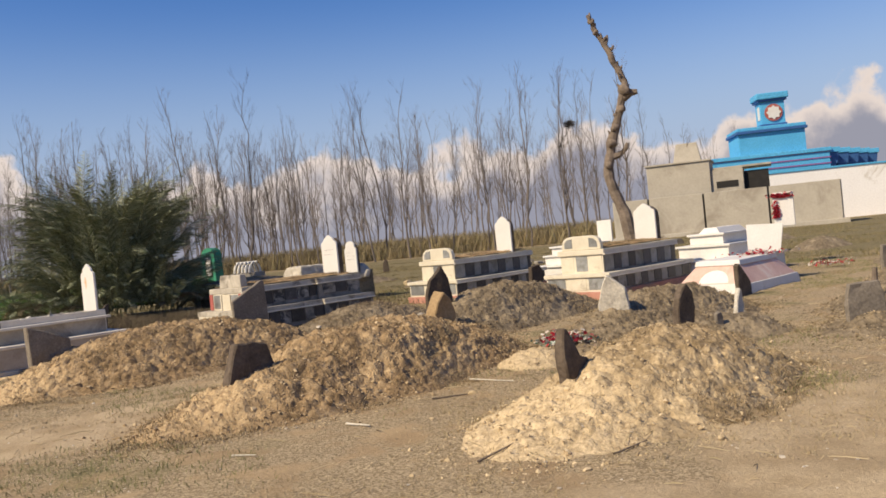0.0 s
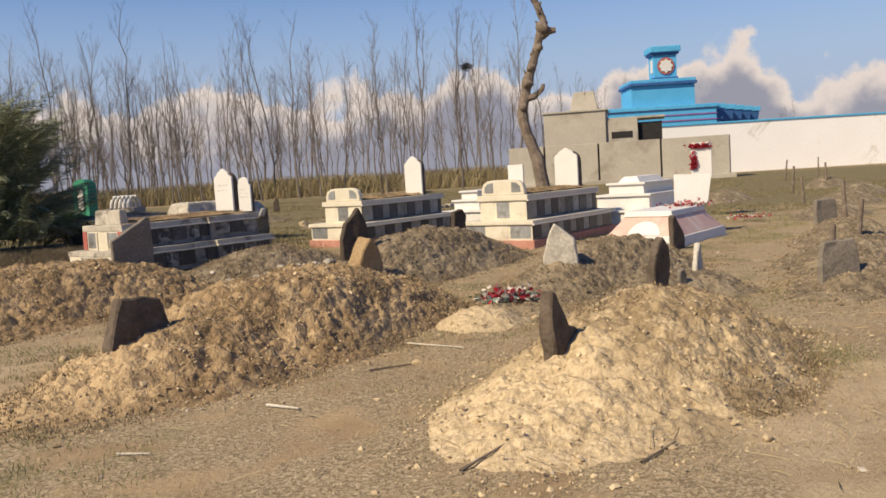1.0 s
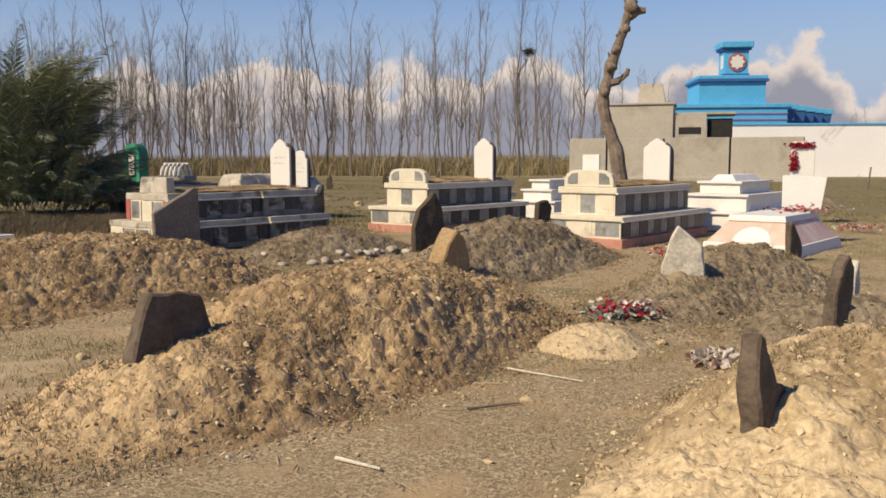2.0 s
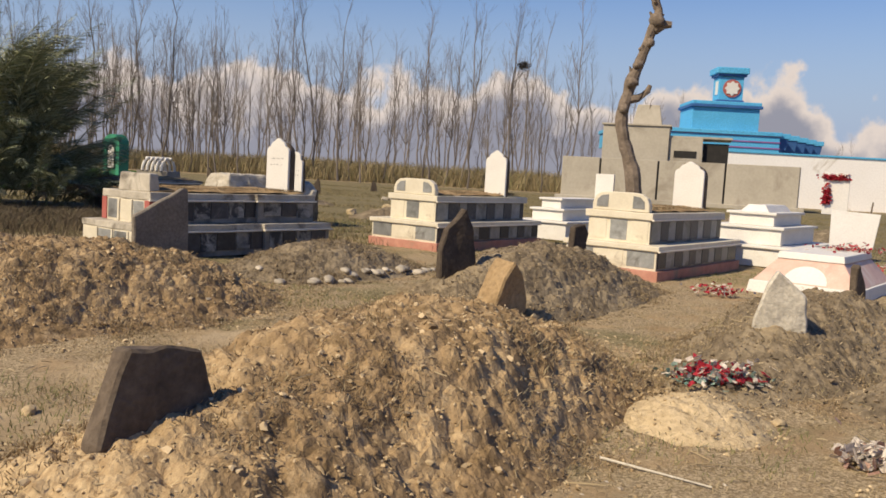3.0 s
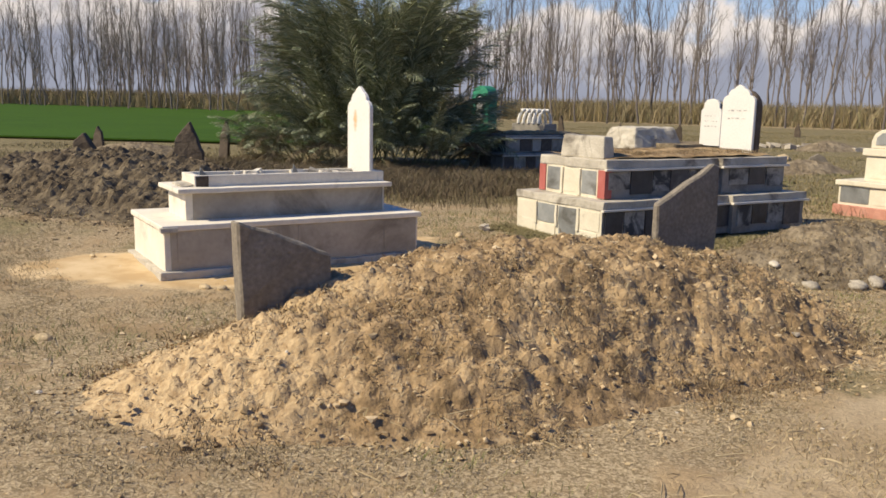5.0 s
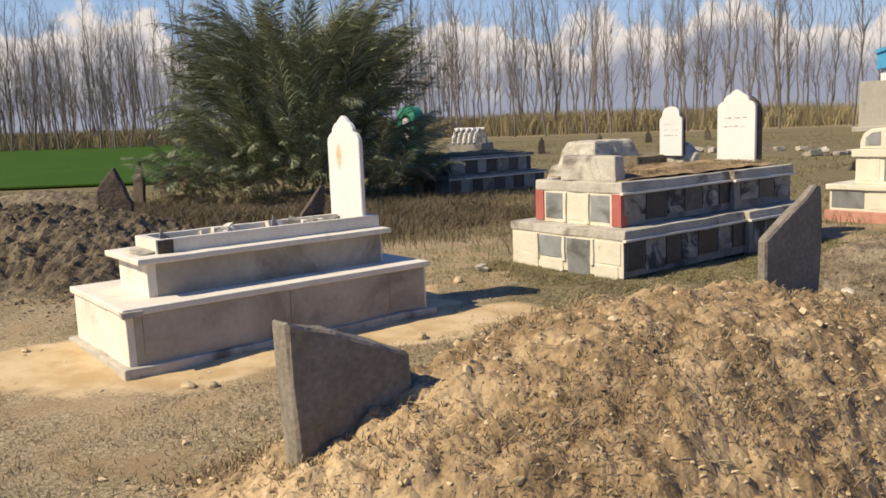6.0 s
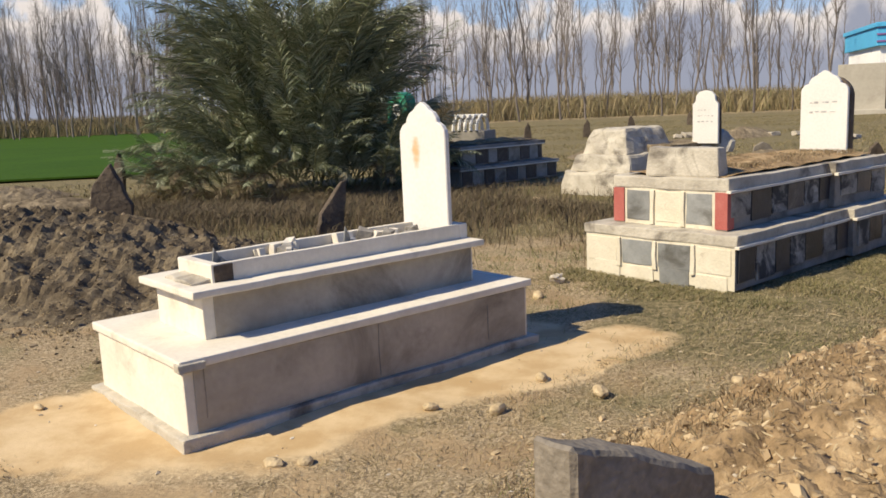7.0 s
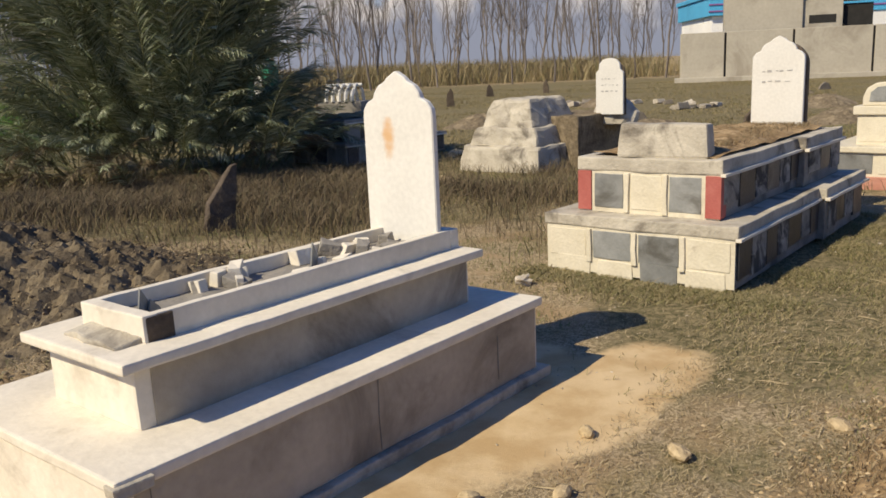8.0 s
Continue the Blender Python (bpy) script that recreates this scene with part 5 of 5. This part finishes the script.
def dead_tree():
    path = [(4.46, 22.5, -0.1), (4.44, 22.5, 0.8), (4.33, 22.5, 1.6), (4.07, 22.5, 2.24), (3.99, 22.5, 2.85), (4.10, 22.5, 3.3), (4.17, 22.5, 3.7), (4.37, 22.5, 4.2), (4.52, 22.5, 4.6), (4.62, 22.5, 4.9),
            (4.62, 22.5, 5.2), (4.48, 22.5, 5.6), (4.35, 22.5, 5.95), (4.18, 22.5, 6.25), (4.0, 22.5, 6.7), (3.82, 22.5, 7.1)]
    rad = [0.30, 0.23, 0.20, 0.18, 0.165, 0.16, 0.16, 0.135, 0.13, 0.15, 0.11, 0.10, 0.095, 0.09, 0.075, 0.05]
    base = Vector((4.46, 22.5, 0))
    ob = thing("dead_tree", "dead lopped tree with a bent bare trunk", "tree", pose(*base))
    v, f = [], []
    pts = []
    for i in range(len(path) - 1):
        a, b = Vector(path[i]) - base, Vector(path[i + 1]) - base
        pts += [a.lerp(b, k / 4) for k in range(4)]
    pts.append(Vector(path[-1]) - base)
    rr = [0.86 * np.interp(i / 4, range(len(rad)), rad) * (1 + 0.22 * noise.noise(p * 3.5)) for i, p in enumerate(pts)]
    pts = [p + Vector((noise.noise(p * 2.5), noise.noise(p * 2.5 + Vector((5, 0, 0))), 0)) * 0.05 for p in pts]
    limb(v, f, pts, rr, 10)
    t = new("trunk", from_arrays("trunk", v, f, M_DEADWOOD))
    t.parent = ob
    for name, route, radii in (("branch_stub", [(4.05, 22.5, 3.15), (4.32, 22.45, 3.2), (4.52, 22.4, 3.38), (4.56, 22.4, 3.5)], [0.12, 0.09, 0.07, 0.05]),
                               ("branch_stub", [(4.58, 22.5, 4.75), (4.78, 22.45, 4.86), (4.95, 22.4, 4.86)], [0.14, 0.11, 0.07]),
                               ("branch_stub", [(4.20, 22.5, 6.2), (4.28, 22.5, 6.38), (4.30, 22.5, 6.5)], [0.07, 0.05, 0.03]),
                               ("branch_stub", [(4.4, 22.5, 4.2), (4.28, 22.45, 4.32)], [0.09, 0.05])):
        v, f = [], []
        limb(v, f, [Vector(q) - base for q in route], radii, 7)
        b = new(name, from_arrays(name, v, f, M_DEADWOOD))
        b.parent = ob
    # knobbly burrs and snapped twigs up the trunk
    knob = random.Random(17)
    for i in range(26):
        p = pts[knob.randrange(24, len(pts) - 1)]
        d = Vector((knob.uniform(-1, 1), knob.uniform(-1, 0.3), knob.uniform(0.1, 1.2))).normalized()
        v, f = [], []
        q = knob.uniform(0.10, 0.26)
        limb(v, f, [p, p + d * q * 0.6, p + d * q + Vector((0, 0, 0.05))], [knob.uniform(0.05, 0.09), 0.045, knob.uniform(0.012, 0.03)], 6)
        new("snapped_twig", from_arrays("snapped_twig", v, f, M_DEADWOOD)).parent = ob
    for i, (q, s) in enumerate((((4.62, 22.42, 4.95), 0.17), ((4.15, 22.4, 3.55), 0.13), ((4.0, 22.4, 2.95), 0.12), ((4.25, 22.42, 3.95), 0.12), ((3.9, 22.45, 6.9), 0.09), ((4.0, 22.45, 6.6), 0.08), ((4.5, 22.42, 4.45), 0.11))):
        bm = bmesh.new()
        bmesh.ops.create_icosphere(bm, subdivisions=2, radius=s)
        for w in bm.verts:
            w.co *= 1 + 0.55 * noise.noise(w.co * 9 + Vector((i * 3, 0, 0)))
        b = part("burr", bm, M_DEADWOOD, ob, "", True)
        b.location = Vector(q) - base


dead_tree()


def frond_mesh(rng, ln, droop, leaf_mat=None):
    """One date-palm frond: an arching rib with two ranks of narrow leaflets."""
    leaf_mat = leaf_mat or M_FROND
    v, f = [], []
    pts, n = [], 12
    for i in range(n + 1):
        k = i / n
        a = radians(84) - droop * k ** 1.6
        pts.append((pts[-1] + Vector((math.cos(a), 0, math.sin(a))) * ln / n) if pts else Vector((0, 0, 0)))
    lv, lf = [], []
    limb(v, f, pts, [0.022 * (1 - 0.85 * i / n) for i in range(n + 1)], 4)
    m = int(ln * 22)
    for i in range(m):
        k = 0.16 + 0.84 * i / m
        p = pts[min(n - 1, int(k * n))].lerp(pts[min(n, int(k * n) + 1)], k * n % 1)
        d = (pts[min(n, int(k * n) + 1)] - pts[min(n - 1, int(k * n))]).normalized()
        up = d.cross(Vector((0, 1, 0))) * -1
        for side in (-1, 1):
            l = (0.50 * math.sin(math.pi * (0.12 + 0.85 * k)) + 0.08) * rng.uniform(0.8, 1.15)
            w = (d * rng.uniform(0.85, 1.25) + Vector((0, side, 0)) * rng.uniform(0.55, 1.0) + up * rng.uniform(-0.1, 0.7)).normalized()
            q = w.cross(up).normalized() * 0.0085
            tip = p + w * l - Vector((0, 0, 0.10 * l))
            mid = p + w * l * 0.5 + up * 0.01
            b = len(lv)
            lv += [tuple(p), tuple(mid + q), tuple(tip), tuple(mid - q)]
            lf += [(b, b + 1, b + 2), (b, b + 2, b + 3)]
    return from_arrays("rib", v, f, M_RACHIS), from_arrays("leaflets", lv, lf, leaf_mat)


def palm_clump(cx, cy):
    rng = random.Random(33)
    ob = thing("palm_clump", "dense dark green bushy date palm clump", "palm", pose(cx, cy, 0))
    shapes = [frond_mesh(rng, ln, dr) for ln, dr in ((3.3, 0.8), (3.1, 1.1), (2.9, 1.3), (2.7, 1.5), (2.4, 1.2), (2.2, 0.9), (3.5, 0.6))]
    dead = [frond_mesh(rng, ln, dr, M_DEADFROND) for ln, dr in ((2.4, 1.6), (2.1, 1.9))]
    for i in range(700):
        t = rng.uniform(0, 6.28)
        up = rng.random() ** 0.8
        rad = 1.75 * math.sqrt(rng.random()) * (1.0 - 0.35 * up)
        bx, by, bz = rad * math.cos(t), rad * math.sin(t), 2.3 * up
        out = t + rng.gauss(0, 0.6)
        rib, leaf = shapes[rng.randrange(7)]
        s = rng.uniform(0.58, 0.92)
        # low fronds hang outwards, high ones stand up
        tilt = -(rng.uniform(0, 38) * (1.0 - 0.45 * up) * (0.35 + rad / 1.8) + rng.uniform(-8, 10))
        if i % 6 == 0:
            tilt, bz, s = -rng.uniform(34, 58), rng.uniform(0.15, 1.0), rng.uniform(0.45, 0.65)
        if i % 5 == 2:
            # short fronds close the foot down to the ground
            rad = rng.uniform(1.3, 2.5)
            bx, by, bz, tilt, s = rad * math.cos(t), rad * math.sin(t), rng.uniform(-0.02, 0.35), -rng.uniform(4, 40), rng.uniform(0.38, 0.6)
        if i % 9 == 1:
            # withered fronds hang about the foot
            rib, leaf = dead[i % 2]
            rad = rng.uniform(1.6, 2.3)
            bx, by, bz, tilt, s = rad * math.cos(t), rad * math.sin(t), rng.uniform(0.05, 0.5), -rng.uniform(25, 60), rng.uniform(0.3, 0.55)
        fr = new("frond", rib)
        fr.parent = ob
        fr.matrix_basis = pose(bx, by, bz, 0, 0, math.degrees(out)) @ pose(0, 0, 0, rng.uniform(-25, 25), -tilt * 0.9, 0)
        fr.scale = (s, s, s)
        le = new("foliage", leaf)
        le.parent = fr


palm_clump(-10.3, 22.6)


# ---- grass, reeds, loose ground cover ----
def blades(n, place, size, lean, mat, name, label, category, seed, width=0.006):
    r = random.Random(seed)
    v, f = [], []
    while len(f) < n:
        p = place(r)
        if p is None:
            continue
        x, y, z = p
        for _ in range(r.randint(2, 5)):
            h = size * r.uniform(0.5, 1.3)
            t = r.uniform(0, 6.28)
            dx, dy = math.cos(t) * h * lean * r.random(), math.sin(t) * h * lean * r.random()
            wx, wy = -math.sin(t + 1) * width, math.cos(t + 1) * width
            ox, oy = x + r.gauss(0, size * 0.9), y + r.gauss(0, size * 0.9)
            k = len(v)
            tip = h * max(0.25, 1 - 0.35 * lean)
            mz = z + tip * 0.62 + 0.08 * h
            v += [(ox - wx, oy - wy, z - 0.01), (ox + wx, oy + wy, z - 0.01), (ox + dx * 0.45 + wx * 0.7, oy + dy * 0.45 + wy * 0.7, mz), (ox + dx * 0.45 - wx * 0.7, oy + dy * 0.45 - wy * 0.7, mz), (ox + dx, oy + dy, z + tip)]
            f += [(k, k + 1, k + 2, k + 3), (k + 3, k + 2, k + 4)]
    return tagged(new(name, from_arrays(name, v, f, mat)), label, category, kind="stuff")


def on_sand(x, y):
    """The swept sand about the white tomb."""
    u, v = (x + 6.98) * UX + (y - 10.86) * UY, -(x + 6.98) * UY + (y - 10.86) * UX
    return -0.7 < u < 3.0 and -0.55 < v < 1.5


def dry_spot(r):
    x, y = r.uniform(-10, 9), 2.2 + 17 * r.random() ** 1.15
    if noise.noise(Vector((x * 0.8, y * 0.8, 20))) < 0.30 * r.random() - 0.12 or on_sand(x, y):
        return None
    return x, y, surface(x, y)


blades(200000, dry_spot, 0.048, 1.7, M_GRASS, "dry_grass", "short dry straw-coloured grass over the earth", "grass", 1, 0.0024)


def flat_spot(r):
    """Trodden straw before the white tomb and along the way."""
    x, y = r.uniform(-9.5, -1.5), r.uniform(7.6, 13.5)
    if on_sand(x, y) or surface(x, y) > ground_height(x, y) + 0.05 or noise.noise(Vector((x * 1.1, y * 1.1, 90))) < -0.1:
        return None
    return x, y, ground_height(x, y) + 0.008


blades(70000, flat_spot, 0.034, 2.4, M_TRODDEN, "trodden_straw", "flattened dry straw on the trodden ground", "grass", 14, 0.0019)


def green_spot(r):
    x, y = r.uniform(-13, 10), 4.0 + 22 * r.random()
    if noise.noise(Vector((x * 0.55, y * 0.55, 40))) < 0.15 or on_sand(x, y):
        return None
    return x, y, ground_height(x, y)


blades(130000, green_spot, 0.055, 1.2, M_GREENGRASS, "green_grass", "sparse short green grass in the earth", "grass", 2, 0.0024)


def weed_spot(r):
    x, y = -9.6 + r.gauss(0, 3.0), 18.3 + r.gauss(0, 1.9)
    if noise.noise(Vector((x * 0.9, y * 0.9, 99))) < 0.3 * r.random() - 0.05:
        return None
    return x, y, ground_height(x, y)


blades(42000, weed_spot, 0.10, 1.4, M_MIDGRASS, "tall_dry_weeds", "dry brown weeds along the tombs and palm", "weeds", 3, 0.0026)


def tomb_foot_spot(r):
    """Weeds hugging the weathered tomb and the turf before it."""
    k = r.random()
    if k < 0.45:
        x, y = local(-3.99, 13.98, r.uniform(-0.2, 3.3), -abs(r.gauss(0, 0.30)) - 0.02)
    elif k < 0.75:
        x, y = local(-3.99, 13.98, -abs(r.gauss(0, 0.28)) - 0.03, r.uniform(-0.3, 1.6))
    else:
        x, y = local(-3.99, 13.98, r.gauss(0.2, 0.9), r.gauss(-0.8, 0.5))
    if noise.noise(Vector((x * 1.8, y * 1.8, 70))) < -0.12:
        return None
    return x, y, ground_height(x, y)


M_TOMBWEED = island_material("green_brown_weeds", [(0.10, 0.11, 0.04), (0.24, 0.205, 0.10), (0.36, 0.29, 0.17), (0.17, 0.16, 0.065)])
blades(46000, tomb_foot_spot, 0.06, 1.7, M_TOMBWEED, "tomb_weeds", "green and brown weeds hugging a weathered tomb", "weeds", 12, 0.003)


def fill_spot(r):
    """Dry tufts on the earth in the tombs' open tops."""
    x0, y0, L, W, top = r.choice(((-3.99, 13.98, 3.15, 1.45, 0.84), (-0.22, 17.30, 3.2, 1.45, 0.90), (2.70, 14.62, 3.2, 1.40, 0.90)))
    u, v = r.uniform(0.6, L - 0.35), r.uniform(0.35, W - 0.35)
    if noise.noise(Vector((u * 2.5, v * 2.5, x0))) < -0.05:
        return None
    return *local(x0, y0, u, v), top + 0.05


blades(24000, fill_spot, 0.05, 1.3, M_MOUNDWEED, "tomb_top_grass", "dry grass tufts on the earth filling the tombs", "grass", 13, 0.003)


def mound_spot(r):
    """Dry plants on the older parts of the mounds."""
    m = MOUNDS[r.choice((0, 0, 1, 1, 2, 2, 2, 3, 4, 5))]
    kind, cx, cy, a, b, h, turn = m
    q, t = math.sqrt(r.random()) * 1.05, r.uniform(0, 6.28)
    u, w = q * a * math.cos(t), q * b * math.sin(t)
    if kind == "sandy" and u < 0.6 * w - 0.3:
        return None
    c, k = math.cos(radians(turn)), math.sin(radians(turn))
    x, y = cx + u * c - w * k, cy + u * k + w * c
    if noise.noise(Vector((x * 1.6, y * 1.6, 30))) < 0.02:
        return None
    z = mound_height(m, x, y)
    return x, y, ground_height(x, y) + max(0.0, z + rough_clods(x, y, z) * 0.6)


blades(150000, mound_spot, 0.04, 1.5, M_MOUNDWEED, "mound_weeds", "short dead brown plants on the mounds", "weeds", 8, 0.0026)


def bush_spot(r):
    x, y = -9.2 + r.gauss(0, 2.7), 19.3 + r.gauss(0, 1.3)
    if noise.noise(Vector((x * 1.3, y * 1.3, 95))) < 0.35 * r.random() - 0.1:
        return None
    return x, y, ground_height(x, y)


blades(110000, bush_spot, 0.26, 0.9, M_BRUSH, "brown_weeds", "dry brown knee-high weeds before the palm", "weeds", 7, 0.004)


def mid_spot(r):
    x, y = r.uniform(-22, 22), 18 + 44 * r.random() ** 1.3
    if noise.noise(Vector((x * 0.3, y * 0.3, 60))) < -0.1 or (x < -12 and y > 26):
        return None
    return x, y, ground_height(x, y)


blades(170000, mid_spot, 0.09, 1.2, M_MIDGRASS, "rough_grass", "rough olive-brown grass between the far graves", "grass", 6, 0.008)


def reed_spot(r):
    x = r.uniform(-110, 13)
    return x, 79 + abs(r.gauss(0, 8)) + (0.12 * abs(x + 10) if x < -10 else 0), -0.7 * (0.4 + noise.noise(Vector((x * 0.22, 0, 3))) + 0.5 * r.random())


blades(240000, reed_spot, 2.5, 0.7, M_REED, "reed_bed", "tall dry yellow-brown reeds at the plantation's edge", "reeds", 4, 0.028)


def build_litter():
    r = random.Random(9)
    v, f = [], []
    for _ in range(9500):
        x, y = r.uniform(-9, 9), 1.8 + 18 * r.random() ** 1.3
        if noise.noise(Vector((x * 0.9, y * 0.9, 80))) < 0.5 * r.random() - 0.3:
            continue
        add_clod(v, f, x, y, surface(x, y), r.uniform(0.004, 0.013) * (1.9 if r.random() < 0.08 else 1.0), r, 0.6)
    tagged(new("ground_clods", from_arrays("ground_clods", v, f, M_LITTER)), "small clods, chips and pebbles over the ground", "pebbles", kind="stuff")
    v, f = [], []
    for _ in range(1500):
        x, y = r.uniform(-8, 8), 1.8 + 14 * r.random() ** 1.2
        if on_sand(x, y):
            continue
        t, l = r.uniform(0, 6.28), r.uniform(0.03, 0.11)
        z = surface(x, y) + 0.012
        d = Vector((math.cos(t) * l, math.sin(t) * l, r.uniform(-0.01, 0.02)))
        limb(v, f, [Vector((x, y, z)) - d, Vector((x, y, z + 0.004)), Vector((x, y, z)) + d], [0.002, 0.003, 0.0015], 3)
    tagged(new("straw", from_arrays("straw", v, f, M_GRASS)), "scattered dry straw stalks on the ground", "straw", kind="stuff")


build_litter()


# ---- far buildings ----
def along(x0, y0, x1, y1):
    return math.degrees(math.atan2(y1 - y0, x1 - x0)), math.hypot(x1 - x0, y1 - y0)


def compound():
    x0, y0, x1, y1 = 9.1, 58.6, 22.9, 54.1
    turn, L = along(x0, y0, x1, y1)
    ob = thing("compound", "unfinished grey cement compound wall with a roofless block", "building", frame_at(x0, y0, turn))
    cuts = [0, 0.17, 0.42, 0.70, 1.0]
    for a, b in zip(cuts, cuts[1:]):
        part("wall_panel", box(a * L + 0.06, b * L - 0.06, 0, 0.25, -0.3, 2.75, 0.03), M_BLOCK, ob)
    for a in cuts[1:-1]:
        part("joint_post", box(a * L - 0.07, a * L + 0.07, 0.10, 0.22, -0.3, 2.70, 0.0), M_DARK, ob, "dark joint between wall panels")
    part("side_wall", box(L - 0.3, L + 0.02, 0.26, 5.0, -0.3, 2.75, 0.03), M_BLOCK, ob)
    part("side_wall", box(-0.02, 0.3, 0.26, 5.0, -0.3, 2.75, 0.03), M_BLOCK, ob)
    part("footing", box(-0.3, L + 0.3, -0.5, -0.005, -0.3, 0.25, 0.04), M_BLOCK, ob)
    part("upper_block", box(2.4, 6.6, 1.0, 4.6, 2.4, 5.0, 0.03), M_BLOCK, ob)
    low = part("upper_block", box(6.62, 8.7, 1.2, 4.6, 2.4, 4.25, 0.03), M_BLOCK, ob)
    part("window_opening", box(6.95, 8.35, 1.17, 1.24, 3.02, 3.45, 0.0), M_DARK, low, "dark horizontal window slot")
    part("parapet_stub", box(4.2, 6.1, 1.4, 2.2, 4.99, 6.35, 0.05, taper=0.25), M_BLOCK, ob, "ragged unfinished masonry stub")
    # near-black box put where the gap beside the block lies in shadow
    part("dark_doorway", box(8.72, 10.3, 1.6, 1.9, 2.4, 4.0, 0.0), M_DARK, ob, "dark box standing for the shadowed void beside the block")
    part("lintel_slab", box(6.3, 10.5, 1.3, 4.7, 4.26, 4.40, 0.02), M_BLOCK, ob, "thin concrete lintel slab")
    for k, (u, lean) in enumerate(((4.3, -0.1), (5.2, 0.25), (5.9, 0.4), (2.6, 0.1))):
        v, f = [], []
        z = 6.3 if u > 4 and u < 5.5 else 5.05
        limb(v, f, [Vector((u, 1.6, z - 0.2)), Vector((u + lean * 0.4, 1.6, z + 0.3)), Vector((u + lean, 1.6, z + 0.55))], [0.02, 0.018, 0.015], 4)
        new("rebar", from_arrays("rebar", v, f, M_DEADWOOD)).parent = ob
    part("roof_slab", box(2.3, 6.7, 0.9, 4.7, 4.95, 5.06, 0.01), M_BLOCK, ob)


compound()


def blue_building():
    x0, y0, x1, y1 = 15.6, 78.1, 31.2, 76.6
    turn, L = along(x0, y0, x1, y1)
    ob = thing("blue_building", "white building with a stepped sky-blue parapet and tower", "building", frame_at(x0, y0, turn))
    part("wall", box(1.9, L - 0.3, 0.4, 12, -0.3, 4.6, 0.03), M_WHITEWASH, ob)
    base = part("parapet", box(1.6, L, 0, 12.4, 4.5, 5.9, 0.04), M_BLUE, ob, "sky-blue parapet with mauve bands")
    part("parapet_cap", box(1.45, L + 0.15, -0.15, 12.5, 5.9, 6.25, 0.05), M_BLUE, ob)
    for z in (4.78, 5.3, 5.84):
        part("band", box(1.56, L + 0.04, -0.06, 0.0, z, z + 0.12, 0.01), M_MAUVE, base, "mauve painted band")
    for i in range(5):
        u, v = L - 0.2 + 1.55 * i, 0.5 + 2.2 * i
        # bay and bracket take the deep blue to show the side in shade
        bay = part("bay", box(u, u + 0.95, v, v + 2.2, 4.75, 5.75, 0.05, taper=-0.12), M_DEEPBLUE, ob, "projecting bay, dark blue for its shaded side")
        part("bay_cap", box(u - 0.2, u + 1.2, v - 0.2, v + 2.4, 5.75, 6.2, 0.05), M_BLUE, bay, "sky-blue cap of a bay")
        part("bracket", box(u + 0.1, u + 0.75, v + 0.1, v + 2.0, 4.35, 4.75, 0.04, taper=-0.1), M_DEEPBLUE, bay, "bracket, dark blue for its shaded side")
    part("upper_block", box(8.1, 13.9, 0.5, 5.5, 6.2, 8.2, 0.04), M_BLUE, ob)
    part("upper_cap", box(7.9, 14.1, 0.25, 5.75, 8.2, 8.45, 0.03), M_DEEPBLUE, ob, "dark blue cornice")
    part("upper_cap", box(8.0, 14.0, 0.35, 5.65, 8.45, 8.75, 0.05), M_BLUE, ob)
    tower = part("tower", box(10.35, 12.45, 1.0, 3.1, 8.7, 11.0, 0.04), M_BLUE, ob)
    part("tower_cap", box(10.15, 12.65, 0.8, 3.3, 11.0, 11.2, 0.03), M_DEEPBLUE, ob, "dark blue cornice")
    part("tower_cap", box(10.0, 12.8, 0.65, 3.45, 11.2, 11.75, 0.08), M_BLUE, ob)
    part("tower_foot", box(10.25, 12.55, 0.9, 3.2, 8.72, 8.95, 0.03), M_DEEPBLUE, ob)
    ring = [(0.78 * math.cos(t), 0.78 * math.sin(t)) for t in np.linspace(0, 2 * math.pi, 25)[:-1]]
    rg = part("medallion", outline(ring, 0.12, 0), M_RED, tower, "round red-rimmed medallion")
    rg.location = (11.45, 0.96, 9.95)
    star = [((0.66 if i % 2 == 0 else 0.5) * math.cos(math.pi * i / 8), (0.66 if i % 2 == 0 else 0.5) * math.sin(math.pi * i / 8)) for i in range(16)]
    st = part("star_plate", outline(star, 0.08, 0), M_WHITE, ob, "white star-shaped plate")
    st.location = (11.45, 0.88, 9.95)
    part("side_light", box(10.30, 10.36, 1.4, 2.2, 9.4, 10.6, 0.02), M_WHITE, ob)


blue_building()
turn, L = along(20.0, 69.5, 125.0, 64.0)
wall = thing("boundary_wall", "long whitewashed boundary wall with a pale blue coping", "wall", frame_at(20.0, 69.5, turn), kind="structure")
part("wall_body", box(0, L, 0, 0.35, -0.4, 4.05, 0.03), M_WHITEWASH, wall)
part("coping", box(-0.05, L, -0.08, 0.43, 4.05, 4.2, 0.03), M_BLUE, wall, "pale blue coping")
# far round bare tree beyond the wall
far = copy_thing(kinds[0], pose(60, 122, 0, 0, 0, 15))
far.scale = (0.62, 0.62, 0.62)
far = copy_thing(kinds[3], pose(58.6, 121, 0, 2, 0, 75))
far.scale = (0.55, 0.55, 0.55)
far = copy_thing(kinds[5], pose(61.5, 121, 0, 0, 3, 200))
far.scale = (0.57, 0.57, 0.57)
